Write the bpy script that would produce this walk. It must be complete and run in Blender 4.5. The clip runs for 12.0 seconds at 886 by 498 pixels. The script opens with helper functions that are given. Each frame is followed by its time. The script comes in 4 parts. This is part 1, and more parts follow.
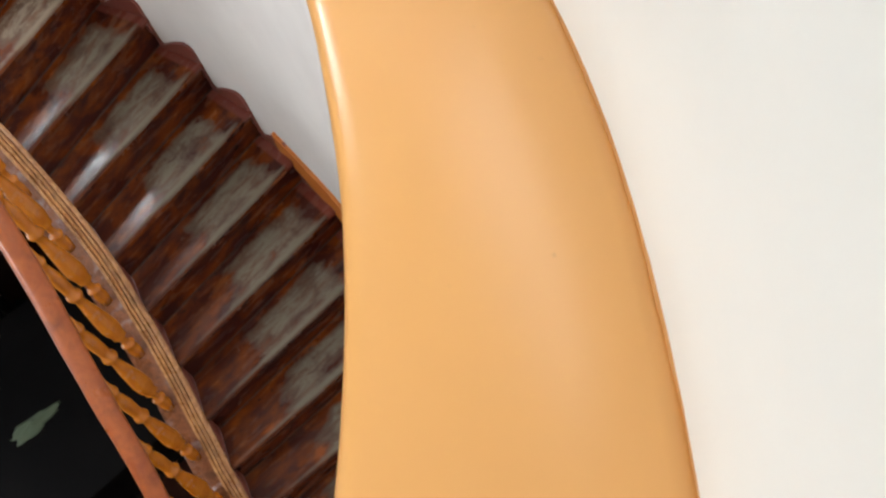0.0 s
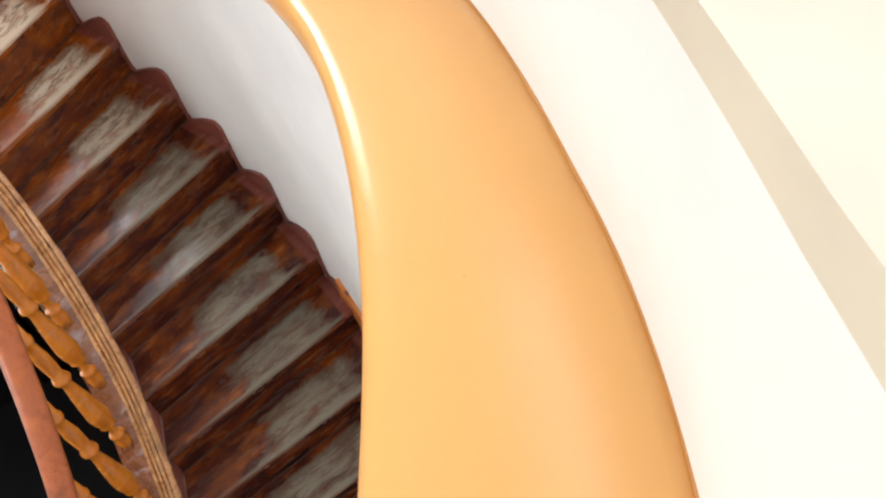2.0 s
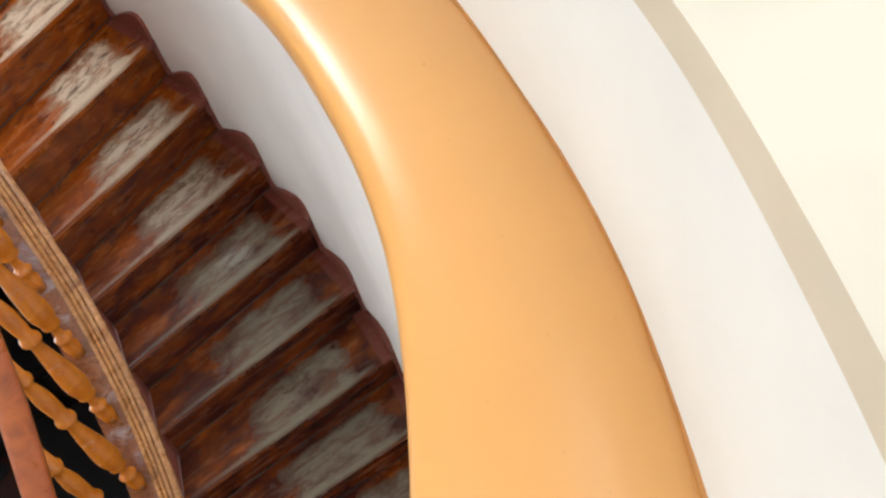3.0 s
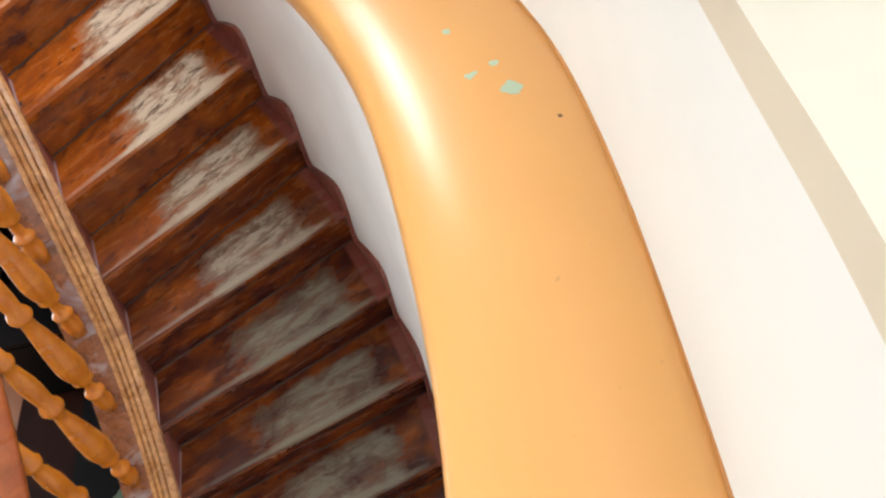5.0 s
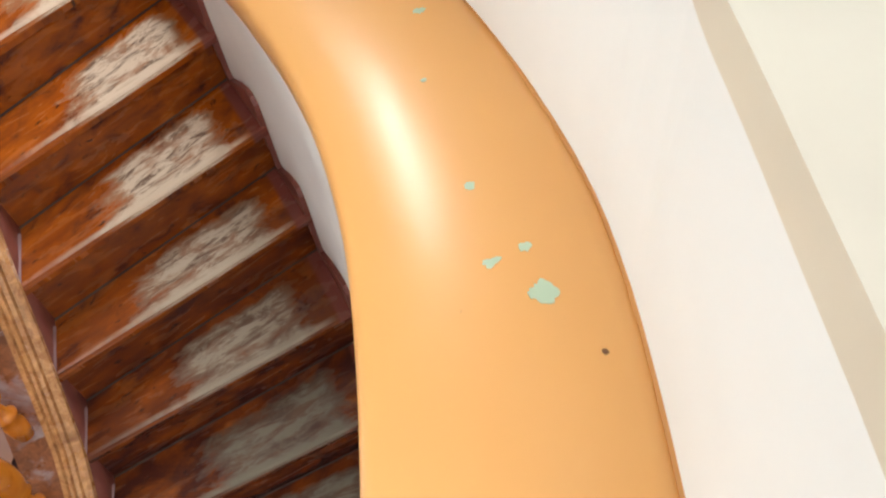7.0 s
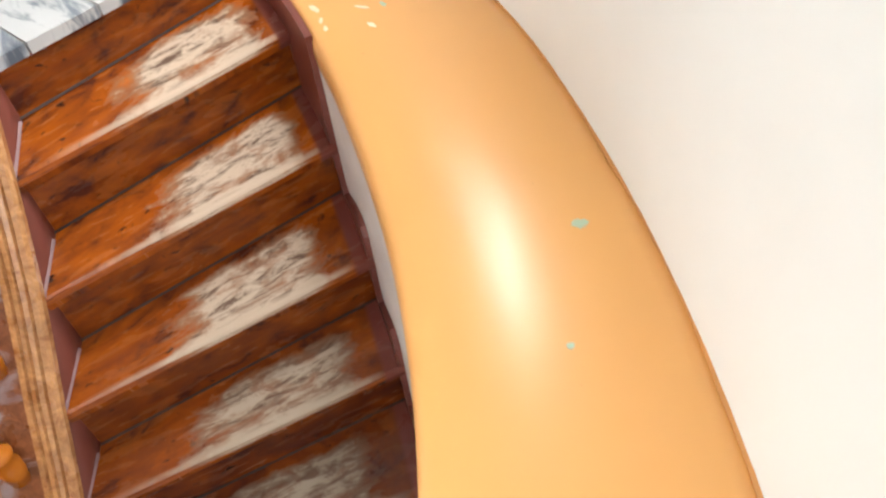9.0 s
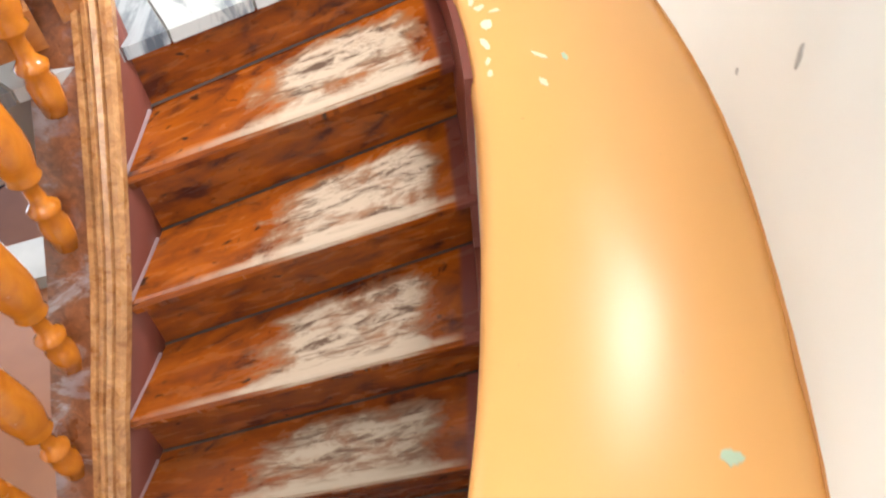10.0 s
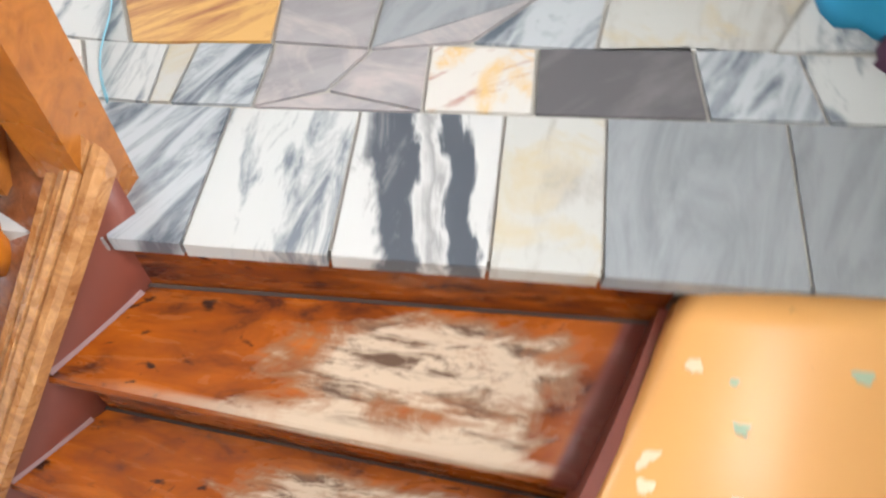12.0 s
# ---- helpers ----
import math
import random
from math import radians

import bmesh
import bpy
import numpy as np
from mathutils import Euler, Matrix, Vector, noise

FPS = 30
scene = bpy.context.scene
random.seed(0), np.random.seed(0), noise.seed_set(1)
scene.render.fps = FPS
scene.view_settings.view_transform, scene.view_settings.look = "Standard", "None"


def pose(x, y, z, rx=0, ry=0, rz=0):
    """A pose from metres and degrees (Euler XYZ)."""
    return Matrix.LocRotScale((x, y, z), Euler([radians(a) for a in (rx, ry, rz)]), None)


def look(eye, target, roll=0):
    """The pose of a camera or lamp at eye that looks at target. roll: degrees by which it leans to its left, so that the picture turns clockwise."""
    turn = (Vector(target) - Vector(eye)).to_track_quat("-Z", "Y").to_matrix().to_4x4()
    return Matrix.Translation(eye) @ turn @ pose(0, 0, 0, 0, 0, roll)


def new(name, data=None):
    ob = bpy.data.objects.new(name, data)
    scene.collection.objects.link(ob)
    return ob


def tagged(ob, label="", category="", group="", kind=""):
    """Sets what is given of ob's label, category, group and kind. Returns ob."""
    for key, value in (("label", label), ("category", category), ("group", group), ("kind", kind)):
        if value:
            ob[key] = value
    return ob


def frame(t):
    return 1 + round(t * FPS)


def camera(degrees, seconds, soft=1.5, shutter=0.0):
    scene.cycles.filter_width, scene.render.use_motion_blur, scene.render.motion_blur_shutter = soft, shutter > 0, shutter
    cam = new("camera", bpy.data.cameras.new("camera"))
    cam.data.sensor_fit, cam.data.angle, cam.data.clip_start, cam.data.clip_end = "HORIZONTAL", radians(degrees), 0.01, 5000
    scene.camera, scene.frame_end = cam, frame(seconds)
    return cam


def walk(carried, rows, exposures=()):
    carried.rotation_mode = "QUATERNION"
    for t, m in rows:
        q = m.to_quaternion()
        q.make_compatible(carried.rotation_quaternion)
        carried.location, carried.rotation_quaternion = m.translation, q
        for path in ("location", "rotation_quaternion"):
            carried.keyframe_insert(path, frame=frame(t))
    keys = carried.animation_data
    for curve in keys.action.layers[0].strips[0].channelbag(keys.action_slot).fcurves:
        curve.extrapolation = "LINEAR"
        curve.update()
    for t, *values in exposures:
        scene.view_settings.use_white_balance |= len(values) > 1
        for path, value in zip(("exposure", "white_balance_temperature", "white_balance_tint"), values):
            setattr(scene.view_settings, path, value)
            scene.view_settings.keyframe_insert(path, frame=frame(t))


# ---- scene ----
LENS = 62.14
PATH = [
    (0.0, look((2.2214, -2.6474, 0.7417), (2.5219, -2.1439, -0.0684), -16.69)),
    (0.5, look((2.3499, -2.4919, 0.7468), (2.6353, -1.9445, -0.0399), -19.46)),
    (1.0, look((2.4608, -2.3869, 0.7520), (2.7278, -1.7967, -0.0099), -16.94)),
    (1.5, look((2.5530, -2.2916, 0.7735), (2.8312, -1.6821, 0.0312), -14.96)),
    (2.0, look((2.6436, -2.1544, 0.8011), (2.9218, -1.5467, 0.0572), -12.36)),
    (2.5, look((2.8188, -1.8841, 0.8187), (3.0529, -1.2572, 0.0757), -9.88)),
    (3.0, look((3.0068, -1.4928, 0.8590), (3.1634, -0.8475, 0.1112), -13.32)),
    (3.2, look((3.0211, -1.4520, 0.8519), (3.1517, -0.8130, 0.0938), -13.49)),
    (4.8, look((3.1640, -0.8942, 0.8911), (3.2225, -0.2647, 0.1164), -10.81)),
    (5.0, look((3.1810, -0.8320, 0.8689), (3.2123, -0.1944, 0.0992), -10.46)),
    (5.5, look((3.2176, -0.7292, 0.8426), (3.2435, -0.0841, 0.0790), -8.93)),
    (6.0, look((3.2682, -0.5782, 0.8184), (3.2554, 0.0842, 0.0694), -9.90)),
    (6.5, look((3.3005, -0.4791, 0.8141), (3.2972, 0.1750, 0.0576), -10.49)),
    (7.0, look((3.3297, -0.3060, 0.7882), (3.2976, 0.3431, 0.0282), -8.29)),
    (7.5, look((3.3356, -0.1971, 0.7389), (3.2402, 0.4769, 0.0064), -12.14)),
    (7.7, look((3.3111, -0.0935, 0.7838), (3.2234, 0.5721, 0.0427), -7.99)),
    (9.3, look((3.2759, 0.3797, 0.7829), (3.0431, 1.0385, 0.0660), -7.13)),
    (9.5, look((3.2891, 0.4833, 0.7452), (2.9903, 1.1413, 0.0540), -7.35)),
    (10.0, look((3.2182, 0.6463, 0.7605), (2.8555, 1.2064, 0.0147), -6.10)),
    (10.5, look((3.1602, 0.9169, 0.7385), (2.7554, 1.4513, -0.0035), -5.56)),
    (11.0, look((3.0761, 1.1920, 0.7010), (2.5610, 1.6280, -0.0370), -3.85)),
    (11.5, look((2.9142, 1.4092, 0.7150), (2.3815, 1.7909, -0.0403), -0.98)),
    (12.0, look((2.6072, 1.6123, 0.8057), (2.1513, 1.8537, -0.0510), 5.45)),
]
# camera and walk
cam = camera(LENS, 12.0, soft=2.2, shutter=0.4)
walk(cam, PATH, exposures=((0.0, 0.0), (1.0, 0.24), (2.0, 0.32), (3.0, 0.12), (5.5, 0.30), (7.5, 0.22), (9.5, 0.54), (11.2, 0.74), (12.0, 0.32)))

# ---- world, sun, daylight ----
world = bpy.data.worlds.new("daylight")
scene.world = world
world.use_nodes = True
_nt = world.node_tree
_sky = _nt.nodes.new("ShaderNodeTexSky")
_sky.sky_type = 'NISHITA'
_sky.sun_disc = False
_sky.sun_elevation = radians(79)
_sky.sun_rotation = radians(165)
_bg = _nt.nodes["Background"]
_bg.inputs["Strength"].default_value = 0.15
_nt.links.new(_sky.outputs["Color"], _bg.inputs["Color"])


def lamp(name, kind, m, energy, color=(1, 1, 1), size=1.0, size_y=None, angle=None):
    d = bpy.data.lights.new(name, kind)
    d.energy = energy
    d.color = color
    if kind == 'AREA':
        d.shape = 'RECTANGLE'
        d.size = size
        d.size_y = size_y or size
    if angle is not None:
        d.angle = radians(angle)
    o = new(name, d)
    o.matrix_world = m
    return o


# the round stairwell: polar plan about the origin, metres
H = 0.225                 # rise of a step
RIN, ROUT = 3.159, 3.568  # edge of the ledge over the well, foot of the round wall
ZL = -0.099               # top of the ledge
SILL = 0.380              # underside of the window board
WIN_A, WIN_B = -38.2, 8.6  # ends of the wide window, degrees
WALL_END = 45.0           # where the round wall stops at the landing
LZ = -0.030                # top of the landing
CEIL = 2.75
LOW = -H * 20             # lower storey's floor


def sill_z(deg):
    """Underside of the window board, which rises towards its far end."""
    f = min(1.1, max(0.0, (-24.0 - deg) / 14.0))
    return SILL + 0.098 * f * f


# the hand-plastered round walls are not true circles: degrees, radius
WELL_PLAN = [(-45, 3.154), (-38, 3.150), (-32, 3.144), (-26, 3.152), (-20, 3.160), (-15, 3.169), (-10, 3.174), (-5, 3.167), (0, 3.158), (5, 3.160), (10, 3.167), (15, 3.165), (20, 3.156), (24, 3.146), (28, 3.142), (32, 3.146), (38, 3.155), (43, 3.160)]
WALL_PLAN = [(-37, 3.579), (-31, 3.577), (-27, 3.570), (-23, 3.556), (-18, 3.552), (-14, 3.552), (-10, 3.547), (-6, 3.542), (-3, 3.546), (0, 3.556), (3, 3.569), (6, 3.583), (9, 3.591), (13, 3.587), (18, 3.581), (24, 3.577), (30, 3.582), (35, 3.576), (41, 3.567), (46, 3.563)]


BOARD_PLAN = [(-38, 3.570), (-29, 3.568), (-24, 3.568), (-20, 3.562), (-16, 3.559), (-12, 3.553), (-8, 3.548), (-5, 3.545), (-2, 3.552), (0, 3.557), (2.5, 3.569), (4.2, 3.580), (6, 3.600), (9, 3.612)]


def plan_radius(table, deg):
    """Radius of a wall at an angle, eased between the rows of its table."""
    if deg <= table[0][0]:
        return table[0][1]
    for i in range(len(table) - 1):
        (a0, r0), (a1, r1) = table[i], table[i + 1]
        if deg <= a1:
            f = (deg - a0) / (a1 - a0)
            p = table[max(0, i - 1)][1]
            q_ = table[min(len(table) - 1, i + 2)][1]
            m0, m1 = (r1 - p) / 2, (q_ - r0) / 2
            return (2 * f ** 3 - 3 * f * f + 1) * r0 + (f ** 3 - 2 * f * f + f) * m0 + (3 * f * f - 2 * f ** 3) * r1 + (f ** 3 - f * f) * m1
    return table[-1][1]


def board_radius(deg):
    """Front of the window board, flush with the wall at both its ends."""
    f = min(1.0, max(0.0, (deg - WIN_A) / 4.0), max(0.0, (WIN_B - deg) / 2.5))
    return plan_radius(WALL_PLAN, deg) * (1 - f) + plan_radius(BOARD_PLAN, deg) * f


def r_in(deg):
    return plan_radius(WELL_PLAN, deg)


def r_out(deg):
    return plan_radius(WALL_PLAN, deg)


def pol(r, deg, z=0.0):
    a = radians(deg)
    return Vector((r * math.cos(a), r * math.sin(a), z))


# plan of the string (inner) and wall (outer) ends of the nosings, step by step down from the landing
L_ANG = [36.2, 32.2, 28.5, 24.6, 21.1, 17.5, 13.0, 8.6, 3.4, -1.4, -7.0, -12.7, -18.4]
L_RAD = [2.452, 2.415, 2.376, 2.333, 2.300, 2.270, 2.230, 2.188, 2.143, 2.087, 2.039, 1.995, 1.970]
R_ANG = [42.6, 38.0, 33.7, 29.3, 25.4, 20.7, 16.0, 11.4, 6.7, 2.3, -2.4]


def along(table, k, slope):
    """The table at step k, broken steps between, carried on with the slope past its ends."""
    if k <= 0:
        return table[0] + (table[1] - table[0]) * k
    if k >= len(table) - 1:
        return table[-1] + slope * (k - len(table) + 1)
    i = int(k)
    return table[i] + (table[i + 1] - table[i]) * (k - i)


def l_angle(k):
    return along(L_ANG, k, -5.6)


def l_radius(k):
    return along(L_RAD, k, 0.0)


def r_angle(k):
    return along(R_ANG, k, -4.75)


def step_z(k):
    return -H * k if k > 0.001 else LZ


def nose_l(k):
    return pol(l_radius(k), l_angle(k), step_z(k))


def nose_r(k):
    return pol(r_in(r_angle(k)) - 0.002, r_angle(k), step_z(k))


sun = lamp("sun", 'SUN', look(Vector((0.6, -2.2, 10.0)) + pol(3.75, -17), pol(3.75, -17)), 5.0, (1.0, 0.96, 0.90), angle=0.6)
lamp("window_daylight", 'AREA', look(pol(ROUT + 0.55, -17, 2.0), pol(2.9, -17, -0.1)), 30, (0.95, 0.99, 1.0), 2.6, 1.3)

# ---- materials ----


def mat(name):
    m = bpy.data.materials.new(name)
    m.use_nodes = True
    return m, m.node_tree, m.node_tree.nodes["Principled BSDF"]


def node(nt, kind, **inputs):
    n = nt.nodes.new(kind)
    for k, v in inputs.items():
        n.inputs[k.replace("_", " ")].default_value = v
    return n


def ramp(nt, src, stops):
    r = nt.nodes.new("ShaderNodeValToRGB")
    els = r.color_ramp.elements
    while len(els) < len(stops):
        els.new(0.5)
    for e, (p, c) in zip(els, stops):
        e.position = p
        e.color = (*c, 1) if len(c) == 3 else c
    nt.links.new(src, r.inputs["Fac"])
    return r


def g(v):
    return (v, v, v)


def mix(nt, fac, a, b):
    m = nt.nodes.new("ShaderNodeMix")
    m.data_type = 'RGBA'
    for sock, val in ((m.inputs["Factor"], fac), (m.inputs[6], a), (m.inputs[7], b)):
        if isinstance(val, bpy.types.NodeSocket):
            nt.links.new(val, sock)
        else:
            sock.default_value = val if isinstance(val, float) else (*val, 1)
    return m.outputs[2]


def math_node(nt, op, a, b=None):
    m = nt.nodes.new("ShaderNodeMath")
    m.operation = op
    for sock, val in zip(m.inputs, (a, b)):
        if val is None:
            continue
        if isinstance(val, bpy.types.NodeSocket):
            nt.links.new(val, sock)
        else:
            sock.default_value = val
    return m.outputs[0]


def coords(nt, kind="Object", scale=(1, 1, 1)):
    tc = nt.nodes.new("ShaderNodeTexCoord")
    mp = nt.nodes.new("ShaderNodeMapping")
    mp.inputs["Scale"].default_value = scale
    nt.links.new(tc.outputs[kind], mp.inputs["Vector"])
    return mp.outputs["Vector"]


def noise_of(nt, vec, scale, detail=4.0, rough=0.55, dist=0.0):
    n = node(nt, "ShaderNodeTexNoise", Scale=scale, Detail=detail, Roughness=rough, Distortion=dist)
    nt.links.new(vec, n.inputs["Vector"])
    return n.outputs["Fac"]


def bump(nt, b, h, strength, dist=0.01):
    n = node(nt, "ShaderNodeBump", Strength=strength, Distance=dist)
    nt.links.new(h, n.inputs["Height"])
    nt.links.new(n.outputs["Normal"], b.inputs["Normal"])


def wood_step(name, worn, tone=1.0):
    """Varnished softwood in the step's own UV: u along the nosing, v from nosing to back. worn: foot traffic has taken the varnish."""
    m, nt, b = mat(name)
    uv = nt.nodes.new("ShaderNodeUVMap").outputs["UV"]
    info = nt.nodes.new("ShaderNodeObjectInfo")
    off = nt.nodes.new("ShaderNodeVectorMath")
    off.operation = 'ADD'
    comb = nt.nodes.new("ShaderNodeCombineXYZ")
    nt.links.new(math_node(nt, 'MULTIPLY', info.outputs["Random"], 37.0), comb.inputs[0])
    nt.links.new(math_node(nt, 'MULTIPLY', info.outputs["Random"], 91.0), comb.inputs[1])
    nt.links.new(uv, off.inputs[0])
    nt.links.new(comb.outputs[0], off.inputs[1])
    st = nt.nodes.new("ShaderNodeMapping")
    st.inputs["Scale"].default_value = (1.3, 1.35, 1)
    nt.links.new(off.outputs[0], st.inputs["Vector"])
    grain = noise_of(nt, st.outputs[0], 4.0, 5, 0.55, 0.5)
    wide = nt.nodes.new("ShaderNodeMapping")
    wide.inputs["Scale"].default_value = (2.4, 1.0, 1)
    nt.links.new(off.outputs[0], wide.inputs["Vector"])
    blot = noise_of(nt, wide.outputs[0], 2.6, 5, 0.62, 0.5)
    knots = noise_of(nt, wide.outputs[0], 7.5, 3, 0.5, 0.6)
    base = ramp(nt, grain, ((0.2, (0.22 * tone, 0.040 * tone, 0.005)), (0.5, (0.37 * tone, 0.083 * tone, 0.007)), (0.8, (0.51 * tone, 0.138 * tone, 0.011))))
    dark = ramp(nt, blot, ((0.34, g(0.0)), (0.44, g(0.6)), (0.60, g(1))))
    col = mix(nt, dark.outputs[0], (0.085 * tone, 0.019 * tone, 0.009), base.outputs[0])
    # lower steps: the well's deepening shade goes into the base colour
    shade_wear = nt.nodes.new("ShaderNodeSeparateXYZ")
    nt.links.new(info.outputs["Color"], shade_wear.inputs[0])
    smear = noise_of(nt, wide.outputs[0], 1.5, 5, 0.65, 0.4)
    shade_mix = math_node(nt, 'MULTIPLY', shade_wear.outputs[0], ramp(nt, smear, ((0.44, g(0.98)), (0.64, g(0.35)))).outputs[0])
    col = mix(nt, shade_mix, col, (0.050 * tone, 0.011 * tone, 0.007))
    col = mix(nt, ramp(nt, knots, ((0.27, g(0.95)), (0.36, g(0)))).outputs[0], col, (0.022, 0.008, 0.006))
    gloss = ramp(nt, grain, ((0.3, g(0.16)), (0.7, g(0.34))))
    rough = gloss.outputs[0]
    if worn:
        sep = nt.nodes.new("ShaderNodeSeparateXYZ")
        nt.links.new(uv, sep.inputs[0])
        u, v = math_node(nt, 'ADD', sep.outputs[0], math_node(nt, 'MULTIPLY', math_node(nt, 'SUBTRACT', info.outputs["Random"], 0.5), 0.10)), sep.outputs[1]
        band = ramp(nt, u, ((0.16, g(0)), (0.45, g(1)), (0.80, g(1)), (0.93, g(0))))
        front = ramp(nt, v, ((0.0, g(0.80)), (0.12, g(0.66)), (0.2, g(0.56)), (0.45, g(0.72)), (0.75, g(0.62)), (0.92, g(0.15))))
        fine = nt.nodes.new("ShaderNodeMapping")
        fine.inputs["Scale"].default_value = (2.5, 1.15, 1)
        nt.links.new(off.outputs[0], fine.inputs["Vector"])
        thin = nt.nodes.new("ShaderNodeMapping")
        thin.inputs["Scale"].default_value = (6.0, 7.5, 1)
        thin.inputs["Rotation"].default_value = (0, 0, 0.12)
        nt.links.new(off.outputs[0], thin.inputs["Vector"])
        fibre = noise_of(nt, thin.outputs[0], 1.6, 6, 0.68, 0.9)
        scuff = math_node(nt, 'ADD', math_node(nt, 'MULTIPLY', noise_of(nt, fine.outputs[0], 2.6, 8, 0.66, 0.7), 0.72), math_node(nt, 'MULTIPLY', fibre, 0.28))
        amount = math_node(nt, 'MULTIPLY', band.outputs[0], front.outputs[0])
        wear = math_node(nt, 'ADD', amount, math_node(nt, 'MULTIPLY', math_node(nt, 'SUBTRACT', scuff, 0.5), 1.55))
        wear = math_node(nt, 'SUBTRACT', wear, math_node(nt, 'MULTIPLY', shade_wear.outputs[0], 0.05))
        wm = ramp(nt, wear, ((0.33, g(0)), (0.46, g(0.7)), (0.64, g(1))))
        wm_edge = math_node(nt, 'MULTIPLY', wm.outputs[0], ramp(nt, u, ((0.06, g(0)), (0.3, g(1)), (0.9, g(1)), (0.97, g(0)))).outputs[0])
        nose = math_node(nt, 'MULTIPLY', ramp(nt, v, ((0.02, g(1)), (0.065, g(0)))).outputs[0], ramp(nt, u, ((0.05, g(0)), (0.34, g(0.8)), (0.88, g(0.8)), (0.95, g(0)))).outputs[0])
        nose = math_node(nt, 'MULTIPLY', nose, ramp(nt, scuff, ((0.34, g(0.25)), (0.52, g(1)))).outputs[0])
        wm_edge = math_node(nt, 'MAXIMUM', wm_edge, nose)
        # bare wood greyer lower down, part wear, part the well's shade
        pale = mix(nt, shade_wear.outputs[0], (0.60, 0.46, 0.34), (0.19, 0.158, 0.115))
        streak = noise_of(nt, thin.outputs[0], 1.1, 10, 0.74, 0.6)
        bare = mix(nt, ramp(nt, streak, ((0.41, g(0)), (0.52, g(1)))).outputs[0], (0.13, 0.072, 0.044), pale)
        dry = mix(nt, shade_wear.outputs[0], (0.30, 0.15, 0.075), (0.10, 0.065, 0.045))
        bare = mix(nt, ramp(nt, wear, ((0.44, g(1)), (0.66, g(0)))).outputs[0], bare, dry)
        bare = mix(nt, ramp(nt, v, ((0.04, g(1)), (0.12, g(0)))).outputs[0], bare, pale)
        col = mix(nt, wm_edge, col, bare)
        rough = mix(nt, wm_edge, rough, (0.60, 0.60, 0.60))
        col = mix(nt, ramp(nt, sep.outputs[0], ((0.925, g(0)), (0.94, g(1)))).outputs[0], col, (0.19, 0.052, 0.036))
    nt.links.new(col, b.inputs["Base Color"])
    nt.links.new(rough, b.inputs["Roughness"])
    b.inputs["Coat Weight"].default_value = 0.08
    b.inputs["Coat Roughness"].default_value = 0.15
    b.inputs["Specular IOR Level"].default_value = 0.28
    bump(nt, b, grain, 0.25, 0.004)
    return m


def varnished(name, lo, hi, scale=(3, 3, 3), rough=0.25):
    m, nt, b = mat(name)
    vec = coords(nt, "Object", scale)
    grain = noise_of(nt, vec, 6.0, 6, 0.65, 1.0)
    blot = noise_of(nt, coords(nt), 9.0, 3, 0.6)
    c = ramp(nt, grain, ((0.3, lo), (0.7, hi)))
    col = mix(nt, ramp(nt, blot, ((0.55, g(0)), (0.75, g(0.6)))).outputs[0], c.outputs[0], tuple(x * 0.35 for x in lo))
    nt.links.new(col, b.inputs["Base Color"])
    r = ramp(nt, blot, ((0.3, g(rough)), (0.7, g(rough + 0.2))))
    nt.links.new(r.outputs[0], b.inputs["Roughness"])
    b.inputs["Coat Weight"].default_value = 0.4
    b.inputs["Coat Roughness"].default_value = 0.12
    bump(nt, b, grain, 0.2, 0.003)
    return m


def plaster(name, col, stain, rough=0.75, strength=0.25):
    m, nt, b = mat(name)
    vec = coords(nt)
    big = noise_of(nt, vec, 1.7, 3, 0.6)
    fine = noise_of(nt, vec, 60.0, 4, 0.6)
    lump = noise_of(nt, vec, 7.0, 4, 0.5)
    nt.links.new(mix(nt, ramp(nt, big, ((0.4, g(0)), (0.72, g(1)))).outputs[0], col, stain), b.inputs["Base Color"])
    b.inputs["Roughness"].default_value = rough
    bump(nt, b, math_node(nt, 'ADD', math_node(nt, 'MULTIPLY', fine, 0.12), lump), strength, 0.012)
    return m


TREAD = wood_step("varnished_tread", True)
# tone below 1: the shade under the nosings is put into the riser's colour
RISER = wood_step("shaded_varnished_riser", False, 0.82)
ORANGE_WOOD = varnished("amber_varnish", (0.46, 0.125, 0.008), (0.62, 0.205, 0.016), (2, 2, 2), 0.12)
RAIL_WOOD = varnished("red_brown_varnish", (0.30, 0.060, 0.010), (0.46, 0.110, 0.017), (2.5, 2.5, 2.5), 0.26)
MOULD_WOOD = varnished("bare_moulding", (0.30, 0.11, 0.035), (0.68, 0.36, 0.145), (5, 5, 5), 0.2)


def smeared_plank():
    """Brown plank with aged whitewash and mauve paint smeared over it in patches."""
    m = varnished("worn_stringer_wood", (0.13, 0.042, 0.018), (0.32, 0.115, 0.045), (7, 7, 7), 0.22)
    nt, b = m.node_tree, m.node_tree.nodes["Principled BSDF"]
    wood = b.inputs["Base Color"].links[0].from_socket
    smear = noise_of(nt, coords(nt, "Object", (1.0, 1.0, 1.6)), 5.5, 6, 0.68, 0.8)
    mauve = noise_of(nt, coords(nt), 3.0, 4, 0.6)
    paint = mix(nt, ramp(nt, mauve, ((0.42, g(0)), (0.58, g(1)))).outputs[0], (0.22, 0.12, 0.115), (0.50, 0.44, 0.45))
    nt.links.new(mix(nt, ramp(nt, smear, ((0.54, g(0)), (0.63, g(0.8)))).outputs[0], wood, paint), b.inputs["Base Color"])
    return m


